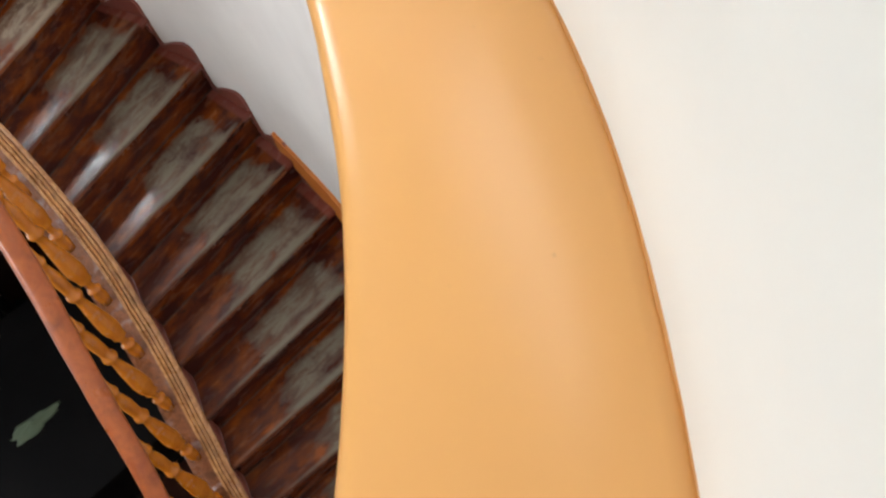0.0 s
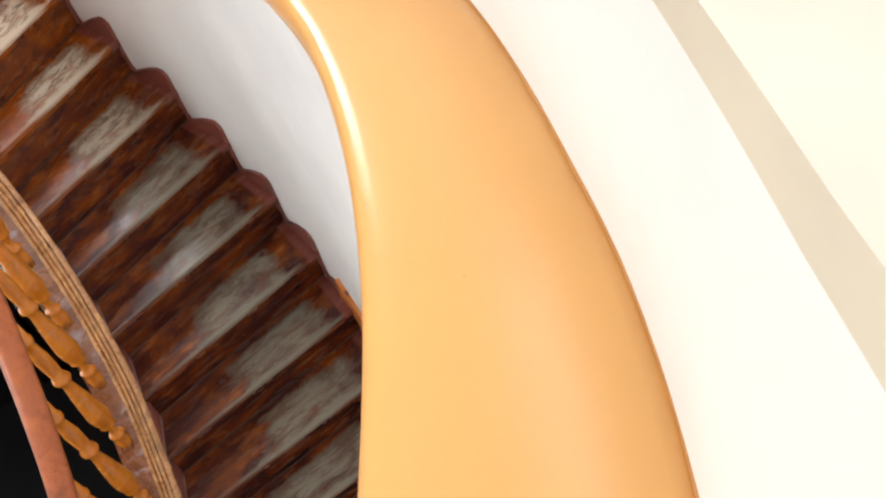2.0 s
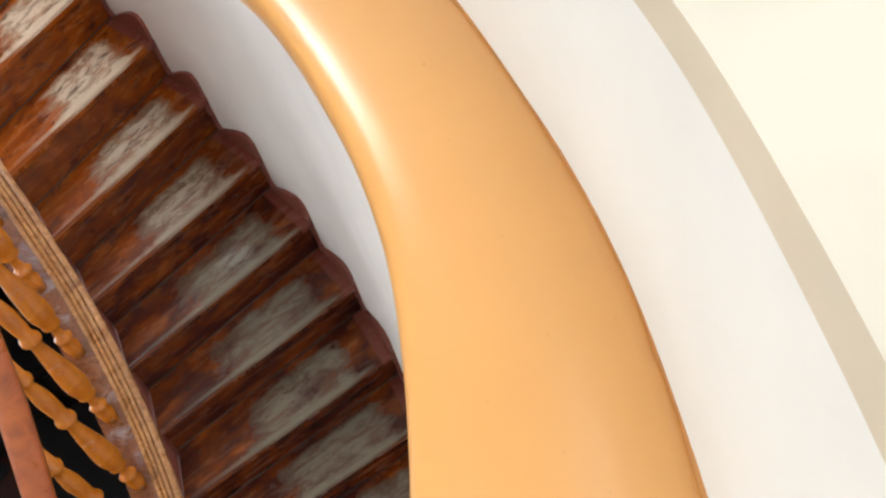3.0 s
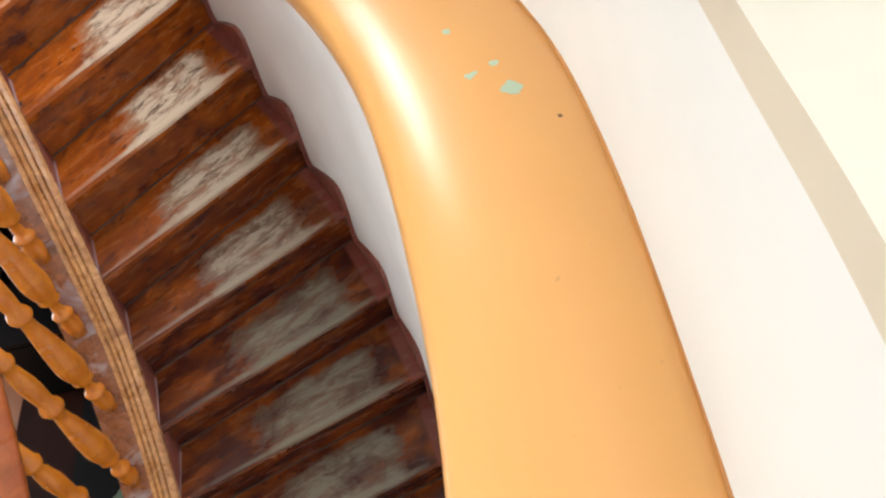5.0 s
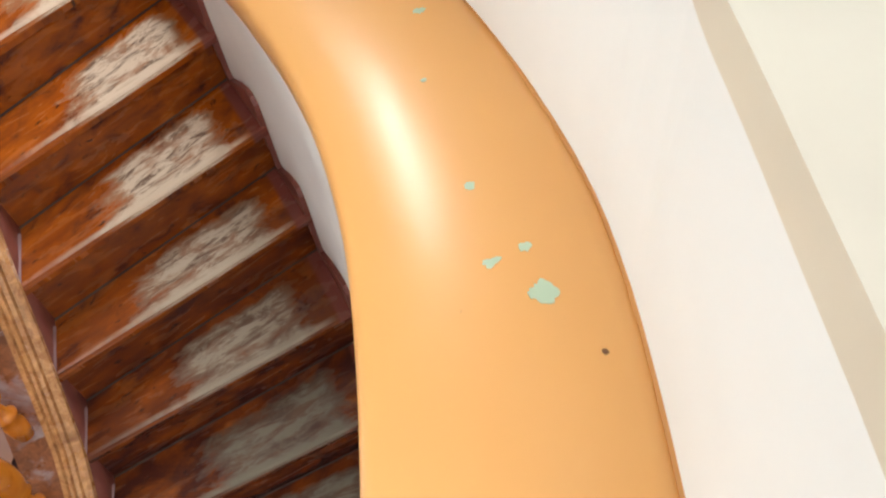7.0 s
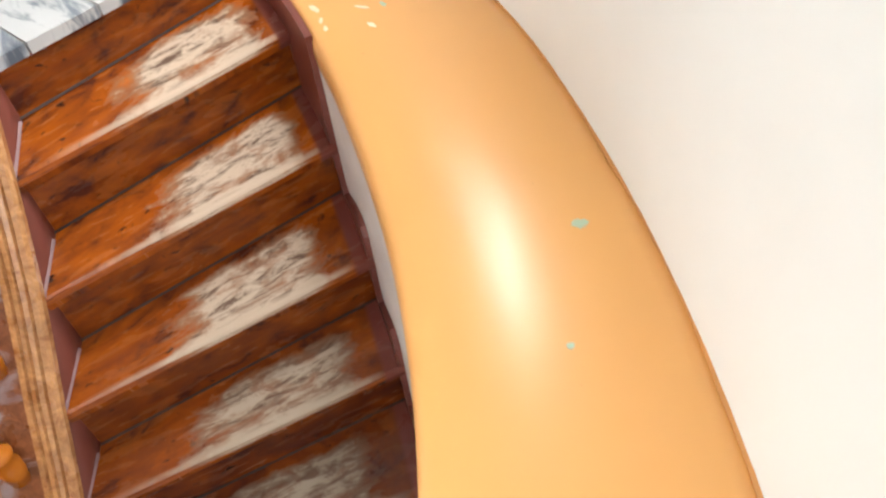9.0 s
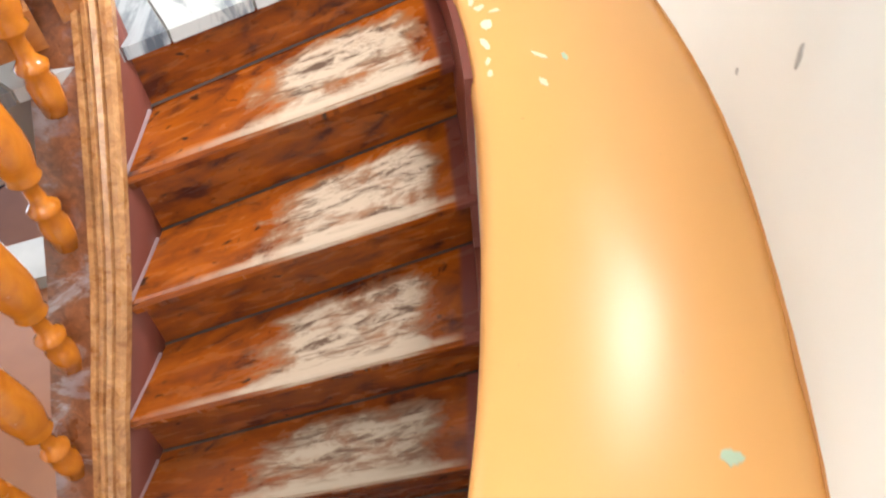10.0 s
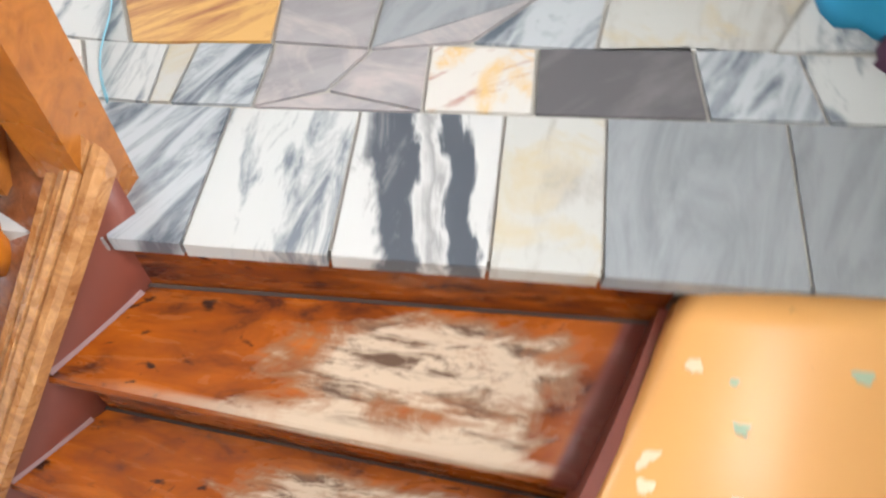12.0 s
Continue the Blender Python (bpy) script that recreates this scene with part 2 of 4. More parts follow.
PLANK_WOOD = smeared_plank()
POST_WOOD = varnished("newel_varnish", (0.30, 0.092, 0.014), (0.50, 0.175, 0.028), (4, 4, 4), 0.22)
MAROON = plaster("maroon_paint", (0.215, 0.060, 0.042), (0.165, 0.047, 0.036), 0.38, 0.12)
WHITE = plaster("white_limewash", (0.80, 0.77, 0.74), (0.72, 0.685, 0.66), 0.8, 0.35)
WALLW = plaster("white_wall_paint", (0.83, 0.835, 0.80), (0.79, 0.795, 0.76), 0.6, 0.12)
BEIGE = plaster("beige_board_paint", (0.68, 0.61, 0.48), (0.58, 0.51, 0.40), 0.6, 0.15)
# red tile sunk towards black: the dim storey's gloom is in the colour
DARKFLOOR = plaster("red_floor_in_gloom", (0.024, 0.0055, 0.0022), (0.016, 0.004, 0.0018), 0.65, 0.05)
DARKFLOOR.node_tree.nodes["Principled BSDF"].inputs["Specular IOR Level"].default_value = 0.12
# black taken lower still, the same gloom included
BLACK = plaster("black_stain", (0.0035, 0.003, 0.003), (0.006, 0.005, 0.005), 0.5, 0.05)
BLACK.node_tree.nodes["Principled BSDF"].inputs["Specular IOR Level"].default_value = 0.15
# brown with the want of light under the landing painted in
DARKW = plaster("brown_boards_in_gloom", (0.05, 0.028, 0.02), (0.035, 0.02, 0.015), 0.6, 0.1)
CEILM = plaster("ceiling_paint", (0.78, 0.76, 0.73), (0.72, 0.70, 0.67), 0.85, 0.1)
MINT = plaster("mint_undercoat", (0.50, 0.62, 0.45), (0.44, 0.57, 0.42), 0.6, 0.2)
CREAM = plaster("cream_undercoat", (0.84, 0.74, 0.54), (0.80, 0.66, 0.42), 0.6, 0.2)
PUTTY = plaster("grey_putty", (0.07, 0.042, 0.033), (0.02, 0.010, 0.008), 0.8, 0.2)
DADO = plaster("deep_orange_paint", (0.60, 0.19, 0.035), (0.50, 0.15, 0.03), 0.4, 0.12)
BEAD = plaster("mauve_filler", (0.31, 0.19, 0.19), (0.20, 0.10, 0.09), 0.5, 0.15)
GROUT = plaster("cement_joint", (0.46, 0.43, 0.39), (0.36, 0.33, 0.30), 0.85, 0.3)
GROUND = plaster("outside_ground", (0.74, 0.75, 0.75), (0.69, 0.70, 0.70), 0.9, 0.3)


def ledge_paint():
    """Thick gloss paint brushed over uneven plaster, dirtied by fine specks."""
    m, nt, b = mat("orange_gloss_paint")
    vec = coords(nt)
    big = noise_of(nt, vec, 2.2, 2, 0.5)
    lump = noise_of(nt, vec, 5.0, 2, 0.5)
    speck = noise_of(nt, vec, 38.0, 2, 0.5)
    col = mix(nt, big, (0.79, 0.39, 0.122), (0.83, 0.43, 0.14))
    col = mix(nt, ramp(nt, speck, ((0.76, g(0)), (0.80, g(0.35)))).outputs[0], col, (0.45, 0.22, 0.08))
    nt.links.new(col, b.inputs["Base Color"])
    b.inputs["Roughness"].default_value = 0.28
    bump(nt, b, lump, 0.10, 0.012)
    return m


ORANGE = ledge_paint()


def marble(name, pale, vein, scale, lo, hi, warm=None, rot=0.6):
    m, nt, b = mat(name)
    tc = nt.nodes.new("ShaderNodeTexCoord")
    mp = nt.nodes.new("ShaderNodeMapping")
    mp.vector_type = 'TEXTURE'
    mp.inputs["Scale"].default_value = (1, 0.22, 1)
    mp.inputs["Rotation"].default_value = (0, 0, rot)
    info = nt.nodes.new("ShaderNodeObjectInfo")
    add = nt.nodes.new("ShaderNodeVectorMath")
    nt.links.new(tc.outputs["Object"], add.inputs[0])
    cx = nt.nodes.new("ShaderNodeCombineXYZ")
    nt.links.new(math_node(nt, 'MULTIPLY', info.outputs["Random"], 50.0), cx.inputs[2])
    nt.links.new(cx.outputs[0], add.inputs[1])
    nt.links.new(add.outputs[0], mp.inputs["Vector"])
    n = noise_of(nt, mp.outputs[0], scale, 7, 0.62, 1.6)
    fine = noise_of(nt, mp.outputs[0], scale * 9, 4, 0.7, 0.3)
    fac = math_node(nt, 'ADD', n, math_node(nt, 'MULTIPLY', math_node(nt, 'SUBTRACT', fine, 0.5), 0.16))
    col = ramp(nt, fac, ((lo, pale), (hi, vein))).outputs[0]
    if warm:
        w = noise_of(nt, add.outputs[0], 6.0, 5, 0.65, 1.0)
        col = mix(nt, ramp(nt, w, ((0.5, g(0)), (0.64, g(1)))).outputs[0], col, warm)
    nt.links.new(col, b.inputs["Base Color"])
    b.inputs["Roughness"].default_value = 0.28
    bump(nt, b, n, 0.12, 0.004)
    return m


M_WHITE = marble("white_grey_marble", (0.54, 0.54, 0.53), (0.17, 0.19, 0.22), 3.4, 0.50, 0.66, rot=1.45)


def striped_marble():
    """Pale stone crossed by two frayed charcoal bands that run inwards from the landing's edge."""
    m, nt, b = mat("black_striped_marble")
    tc = nt.nodes.new("ShaderNodeTexCoord")
    sep = nt.nodes.new("ShaderNodeSeparateXYZ")
    nt.links.new(tc.outputs["Object"], sep.inputs[0])
    st = coords(nt, "Object", (1.0, 0.25, 1))
    n1 = noise_of(nt, st, 14.0, 7, 0.7, 1.0)
    n2 = noise_of(nt, coords(nt), 9.0, 3, 0.5)
    x = math_node(nt, 'ADD', sep.outputs[0], math_node(nt, 'MULTIPLY', sep.outputs[1], 0.12))
    x = math_node(nt, 'ADD', x, math_node(nt, 'MULTIPLY', math_node(nt, 'SUBTRACT', n1, 0.5), 0.075))
    x = math_node(nt, 'ADD', x, math_node(nt, 'MULTIPLY', math_node(nt, 'SUBTRACT', n2, 0.5), 0.07))
    x = math_node(nt, 'ADD', math_node(nt, 'MULTIPLY', x, 4.0), 0.5)
    pale, dark, mid = (0.56, 0.55, 0.54), (0.085, 0.095, 0.115), (0.30, 0.29, 0.29)
    col = ramp(nt, x, ((0.22, pale), (0.27, dark), (0.44, dark), (0.48, pale), (0.56, mid), (0.60, pale), (0.63, dark), (0.76, dark), (0.79, pale))).outputs[0]
    col = mix(nt, ramp(nt, n1, ((0.56, g(0)), (0.66, g(0.7)))).outputs[0], col, mid)
    nt.links.new(col, b.inputs["Base Color"])
    b.inputs["Roughness"].default_value = 0.28
    bump(nt, b, n1, 0.12, 0.004)
    return m


M_STRIPE = striped_marble()
M_GREY = marble("grey_marble", (0.31, 0.32, 0.335), (0.20, 0.21, 0.225), 2.6, 0.4, 0.7, rot=1.2)
M_MAUVE = marble("mauve_grey_marble", (0.36, 0.335, 0.34), (0.26, 0.24, 0.25), 2.0, 0.4, 0.7, (0.46, 0.40, 0.39))
M_DARK = marble("charcoal_marble", (0.12, 0.112, 0.118), (0.20, 0.185, 0.19), 2.5, 0.5, 0.75)
M_OCHRE = marble("ochre_marble", (0.66, 0.38, 0.13), (0.34, 0.13, 0.06), 2.8, 0.5, 0.68)
M_VEINED = marble("red_veined_white_marble", (0.62, 0.58, 0.54), (0.36, 0.12, 0.08), 3.0, 0.54, 0.64, (0.66, 0.43, 0.17))
M_CREAM = marble("cream_white_marble", (0.50, 0.49, 0.465), (0.36, 0.33, 0.30), 2.6, 0.5, 0.68, (0.50, 0.43, 0.31), rot=1.3)
M_SLATE = marble("blue_grey_marble", (0.46, 0.48, 0.50), (0.10, 0.12, 0.15), 3.2, 0.42, 0.62, rot=1.0)


# ---- mesh helpers ----
def mesh_of(name, bm, material, smooth=False):
    me = bpy.data.meshes.new(name)
    bmesh.ops.recalc_face_normals(bm, faces=bm.faces)
    bm.to_mesh(me)
    bm.free()
    me.materials.append(material)
    if smooth:
        for p in me.polygons:
            p.use_smooth = True
    return me


def part(name, bm, material, parent=None, label="", smooth=False):
    ob = new(name, mesh_of(name, bm, material, smooth))
    if parent is not None:
        ob.parent = parent
    if label:
        tagged(ob, label=label)
    return ob


def thing(name, loc, label, category, group="", kind=""):
    e = new(name)
    e.location = loc
    return tagged(e, label, category, group, kind)


def box(bm, lo, hi):
    vs = [bm.verts.new((x, y, z)) for x in (lo[0], hi[0]) for y in (lo[1], hi[1]) for z in (lo[2], hi[2])]
    for f in ((0, 1, 3, 2), (4, 6, 7, 5), (0, 4, 5, 1), (2, 3, 7, 6), (0, 2, 6, 4), (1, 5, 7, 3)):
        bm.faces.new([vs[i] for i in f])


def bevel(bm, w, seg=2):
    bmesh.ops.bevel(bm, geom=[e for e in bm.edges if e.calc_face_angle(0) > 0.5], offset=w, segments=seg, affect='EDGES', profile=0.6)


def sweep(bm, sections, closed_ends=True):
    """Joins rings of points (one ring a station) into a skin."""
    rings = [[bm.verts.new(p) for p in s] for s in sections]
    n = len(rings[0])
    for a, b in zip(rings, rings[1:]):
        for i in range(n):
            bm.faces.new((a[i], a[(i + 1) % n], b[(i + 1) % n], b[i]))
    if closed_ends:
        bm.faces.new(rings[0][::-1])
        bm.faces.new(rings[-1])


def arc_solid(bm, r0, r1, z0, z1, a0, a1, step=1.5, lift=None):
    """A curved wall from r0 to r1, or, where r0 is a plan, from that line outwards by r1."""
    n = max(2, int(abs(a1 - a0) / step))
    secs = []
    for i in range(n + 1):
        a = a0 + (a1 - a0) * i / n
        ra, rb = (r0(a), r0(a) + r1) if callable(r0) else (r0, r1)
        z2, z3 = (z0 + lift(a) if z0 > -1 else z0, z1 + lift(a)) if lift else (z0, z1)
        secs.append([pol(ra, a, z2), pol(rb, a, z2), pol(rb, a, z3), pol(ra, a, z3)])
    sweep(bm, secs)


def lathe(bm, profile, seg=14, origin=(0, 0, 0)):
    rings = []
    for r, z in profile:
        rings.append([bm.verts.new((origin[0] + r * math.cos(i * math.tau / seg), origin[1] + r * math.sin(i * math.tau / seg), origin[2] + z)) for i in range(seg)])
    for a, b in zip(rings, rings[1:]):
        for i in range(seg):
            bm.faces.new((a[i], a[(i + 1) % seg], b[(i + 1) % seg], b[i]))
    bm.faces.new(rings[0][::-1])
    bm.faces.new(rings[-1])


# ---- large structure ----
# landing frame: u along the landing's edge over the stairs, v inwards
L0, R0 = nose_l(0), pol(RIN, 42.6)
R0.z = LZ
U = (R0 - L0).normalized()
V = Vector((-U.y, U.x, 0))
EDGE = (R0 - L0).length


def land(u, v, z=LZ):
    p = L0 + U * u + V * v
    return Vector((p.x, p.y, z))


LM = Matrix(((U.x, V.x, 0, L0.x), (U.y, V.y, 0, L0.y), (0, 0, 1, LZ), (0, 0, 0, 1)))



def ledge_lift(r, ang):
    """The ledge ramps up to the landing over its last stretch."""
    end = 42.6 + (WALL_END - 42.6) * (r - RIN) / (ROUT - RIN)
    return 0.064 * min(1.0, max(0.0, (ang - end + 5.6) / 5.6)) ** 1.5


# across the ledge, well side first: a broad worn shoulder, then nearly flat (share of the width, metres on, height)
LEDGE_PROFILE = [(0.0, 0.004, -0.16), (0.0, -0.004, -0.075), (0.0, -0.001, -0.045), (0.0, 0.008, -0.030), (0.0, 0.022, -0.022), (0.0, 0.045, -0.016), (0.0, 0.08, -0.0095), (0.0, 0.12, -0.0045), (0.0, 0.16, -0.001), (0.5, 0.0, 0.002),
                 (1.0, -0.14, 0.004), (1.0, -0.09, 0.003), (1.0, -0.03, -0.001), (1.0, 0.02, -0.006), (1.0, 0.02, -0.16)]


def ledge_top(r, ang):
    """Height of the ledge's painted top, and its fall towards the well there."""
    line = [(r_in(ang) + (r_out(ang) - r_in(ang)) * f + dr, z) for f, dr, z in LEDGE_PROFILE[2:-1]]
    for (ra, za), (rb, zb) in zip(line, line[1:]):
        if r <= rb:
            break
    f = (r - ra) / (rb - ra)
    return ZL + za + (zb - za) * f + ledge_lift(r, ang), (zb - za) / (rb - ra)


# ledge over the well: rounded nose, gloss paint, meets the landing's edge
bm = bmesh.new()
secs = []
N = 150
for i in range(N + 1):
    a = -80 + (WALL_END + 0.0 + 80) * i / N
    ring = []
    for f, dr, z in LEDGE_PROFILE:
        # cut obliquely along the landing's edge
        amax = 42.55 + (WALL_END - 42.6) * (f + dr / (ROUT - RIN))
        ang = -80 + (amax + 80) * i / N
        r = r_in(ang) + (r_out(ang) - r_in(ang)) * f + dr
        ring.append(pol(r, ang, ZL + z + ledge_lift(r, ang)))
    secs.append(ring)
sweep(bm, secs)
ledge = part("ledge", bm, ORANGE, smooth=True)
tagged(ledge, "broad curved ledge in chipped glossy orange paint over the stairwell", "ledge", kind="structure")

# well wall under the ledge
bm = bmesh.new()
arc_solid(bm, r_in, 0.25, LOW, ZL - 0.12, -110, 42.5)
tagged(part("wall_well", bm, WHITE, smooth=False), "white limewashed round wall beside the stairs", "wall", kind="structure")

# round outer wall with its wide window
bm = bmesh.new()
secs = []
for i in range(46):
    a = WIN_A + (WIN_B - WIN_A) * i / 45
    ra, top = r_out(a), sill_z(a) - 0.002
    secs.append([pol(ra, a, LOW), pol(ra + 0.4, a, LOW), pol(ra + 0.4, a, top), pol(board_radius(a), a, top), pol(ra, a, ZL)])
sweep(bm, secs)
arc_solid(bm, r_out, 0.4, LOW, SILL - 0.002, -110, WIN_A)
arc_solid(bm, r_out, 0.4, LOW, SILL - 0.002, WIN_B, WALL_END)
arc_solid(bm, r_out, 0.4, SILL - 0.002, 2.45, -110, WIN_A)
arc_solid(bm, r_out, 0.4, SILL - 0.002, 2.45, WIN_B, 34.0)
arc_solid(bm, r_out, 0.4, SILL - 0.002, 0.85, 34.0, 44.2)
arc_solid(bm, r_out, 0.4, SILL - 0.002, 2.45, 44.2, WALL_END)
arc_solid(bm, r_out, 0.4, 2.45, CEIL, -110, WALL_END)
tagged(part("wall_round", bm, WALLW), "white painted round outer wall with a wide window opening", "wall", kind="structure")
bm = bmesh.new()
secs = []
for i in range(60):
    a = WIN_A + (WIN_B - WIN_A) * i / 59
    deep = 0.42 + 0.40 * max(0.0, (-29.0 - a) / 9.0) ** 1.5
    secs.append([pol(board_radius(a) - 0.004, a, sill_z(a)), pol(ROUT + deep, a, sill_z(a)), pol(ROUT + deep, a, sill_z(a) + 0.058), pol(board_radius(a) - 0.004, a, sill_z(a) + 0.058)])
sweep(bm, secs)
bevel(bm, 0.008)
sill = part("window_sill", bm, BEIGE)
tagged(sill, "beige painted window board with a thick front edge", "window sill", kind="structure")

# landing slab and joints bed
bm = bmesh.new()
def prism(bm_, pts, z0, z1):
    t_ = [bm_.verts.new((p.x, p.y, z1)) for p in pts]
    l_ = [bm_.verts.new((p.x, p.y, z0)) for p in pts]
    bm_.faces.new(t_)
    bm_.faces.new(l_[::-1])
    for i in range(len(pts)):
        j = (i + 1) % len(pts)
        bm_.faces.new((t_[i], l_[i], l_[j], t_[j]))


prism(bm, [land(-0.8, 0.05), land(EDGE + 1.9, 0.05), land(EDGE + 1.9, 4.2), land(-0.8, 4.2)], LZ - 0.22, LZ - 0.031)
prism(bm, [land(-0.8, 0.004), land(EDGE + 1.9, 0.004), land(EDGE + 1.9, 4.2), land(-0.8, 4.2)], LZ - 0.031, LZ - 0.006)
landing = tagged(part("floor_landing", bm, GROUT), "landing floor of irregular marble offcuts set in cement", "floor", kind="structure")

# closing walls, ceiling and lower storey


def slab(name, material, lo, hi, label, category, m=None):
    b_ = bmesh.new()
    box(b_, lo, hi)
    if m is not None:
        bmesh.ops.transform(b_, matrix=m, verts=b_.verts)
    return tagged(part(name, b_, material), label, category, kind="structure")


slab("wall_landing_right", WALLW, (EDGE + 1.9, 0.0, -0.2), (EDGE + 2.1, 4.4, CEIL), "plain white wall of the landing", "wall", LM)
slab("wall_landing_back", WALLW, (-2.6, 4.2, -0.2), (EDGE + 1.9, 4.4, CEIL), "plain white wall behind the landing", "wall", LM)
slab("wall_landing_front", WALLW, (EDGE + 0.62, -0.2, -0.2), (EDGE + 2.1, 0.0, CEIL), "plain white wall beside the landing", "wall", LM)
slab("floor_lower", DARKFLOOR, (-4.3, -4.3, LOW - 0.2), (4.2, 7, LOW), "dark red tiled floor of the lower storey, its gloom put into the colour", "floor")
slab("ceiling", CEILM, (-4.5, -4.5, CEIL), (5.0, 8, CEIL + 0.2), "plain white ceiling", "ceiling")
FAR = 3.85
bm = bmesh.new()
arc_solid(bm, FAR, FAR + 0.3, LOW, LOW + 3.0, 158, 250, 3)
arc_solid(bm, FAR, FAR + 0.3, LOW, LOW + 3.0, 100, 110, 3)
arc_solid(bm, FAR, FAR + 0.3, LOW + 3.0, 0.5, 100, 250, 3)
# gap from 150 to 215 degrees is added for the fill lamp
arc_solid(bm, FAR, FAR + 0.3, 0.5, 2.3, 100, 150, 3)
arc_solid(bm, FAR, FAR + 0.3, 0.5, 2.3, 215, 250, 3)
arc_solid(bm, FAR, FAR + 0.3, 2.3, CEIL, 100, 250, 3)
tagged(part("wall_far", bm, WHITE), "plain white round wall across the stairwell with an opening added for fill light and a doorway below", "wall", kind="structure")
# walls and boards added to close off a gloomy space under the landing
slab("wall_recess_back", DARKW, (-1.0, 6.6, LOW), (3.6, 6.8, -0.3), "wall added under the landing, its gloom put into the colour", "wall")
slab("wall_recess_side", DARKW, (-1.2, 3.6, LOW), (-1.0, 6.8, -0.3), "wall added under the landing, its gloom put into the colour", "wall")
slab("wall_recess_end", DARKW, (3.6, 2.6, LOW), (3.8, 6.8, -0.3), "wall added under the landing, its gloom put into the colour", "wall")
slab("ceiling_recess", DARKW, (-1.2, 3.4, -0.5), (3.8, 6.8, -0.3), "boards added under the landing, their gloom put into the colour", "ceiling")

HALLTILE = plaster("brown_orange_tile", (0.34, 0.125, 0.05), (0.28, 0.10, 0.04), 0.35, 0.08)
slab("floor_hall", HALLTILE, (-4.2, -2.5, LOW), (-0.5, 4.2, LOW + 0.006), "orange-brown tiled floor of the lower hall by the doorway", "floor")
bm = bmesh.new()
arc_solid(bm, FAR - 0.22, FAR + 0.34, LOW + 0.007, LOW + 0.16, 110.3, 157.7, 2)
bevel(bm, 0.01)
tagged(part("door_step", bm, GROUT), "pale grey cement step in the lower doorway", "door step", kind="structure")

# ground outside
bm = bmesh.new()
box(bm, (-600, -600, LOW - 0.6), (600, 600, LOW - 0.25))
tagged(part("ground", bm, GROUND), "pale dry ground outside the house", "ground", kind="structure")

lamp("landing_window_daylight", 'AREA', look(pol(ROUT + 0.30, 39.2, 1.45), pol(3.2, 10, 0.0)), 50, (0.95, 0.98, 1.0), 0.5, 0.75)
# added fill from across the well, no window is known there
lamp("far_side_fill", 'AREA', look(pol(FAR - 0.05, 182, 1.4), pol(3.6, -4, 0.1)), 250, (0.91, 0.97, 1.0), 3.6, 1.7)
lamp("doorway_daylight", 'AREA', look(pol(FAR + 0.5, 134, LOW + 1.5), pol(0, 134, LOW + 1.5)), 45, (0.95, 0.98, 1.0), 3.4, 2.9)

# ---- staircase ----
stairs = thing("staircase", nose_l(6), "curved wooden staircase, varnish worn pale down the middle of the treads", "staircase")
INV = Matrix.Translation(-nose_l(6))
STEPS = 20
TILT = 0.036             # the old treads have sagged forward: back edge over nosing


def local(bm_):
    bmesh.ops.transform(bm_, matrix=INV, verts=bm_.verts)
    return bm_


def step_mesh(k):
    """Tread k: from its nosing back to the riser under the nosing above, with a rounded nosing."""
    b_ = bmesh.new()
    z = step_z(k)
    fl, fr = nose_l(k), nose_r(k)
    bl, br = nose_l(k - 1), nose_r(k - 1)
    seg = 10
    back = 0.03
    rows_ = [(0.0, -0.040), (-0.006, -0.020), (0.0, -0.005), (0.006, 0.0), (0.25, 0.0), (0.6, 0.0), (1.0, 0.0), (1.0, -0.04)]
    length = (fl - fr).length
    grid = []
    for v, dz in rows_:
        line = []
        for i in range(seg + 1):
            u = i / seg
            a = fl.lerp(fr, u)
            c = bl.lerp(br, u)
            d = (c - a)
            d.z = 0
            depth = d.length
            vv = v * (depth + back) / depth if v > 0.1 else v / depth
            p = a + d * vv
            sag = -0.004 * math.exp(-((u - 0.6) / 0.22) ** 2) * (1.0 if -0.01 < v < 0.3 and dz > -0.02 else 0)
            line.append((b_.verts.new((p.x, p.y, z + dz + sag + TILT * max(0.0, v))), (u * length, max(0, v) * depth), (u, max(0.0, v) if dz > -0.015 else 0.97)))
        grid.append(line)
    lay = b_.loops.layers.uv.verify()
    for r in range(len(grid)):
        q = (r + 1) % len(grid)
        for i in range(seg):
            f = b_.faces.new((grid[r][i][0], grid[r][i + 1][0], grid[q][i + 1][0], grid[q][i][0]))
            for lp, src in zip(f.loops, (grid[r][i], grid[r][i + 1], grid[q][i + 1], grid[q][i])):
                lp[lay].uv = src[2]
    b_.faces.new([row[0][0] for row in grid])
    b_.faces.new([row[-1][0] for row in grid][::-1])
    return b_


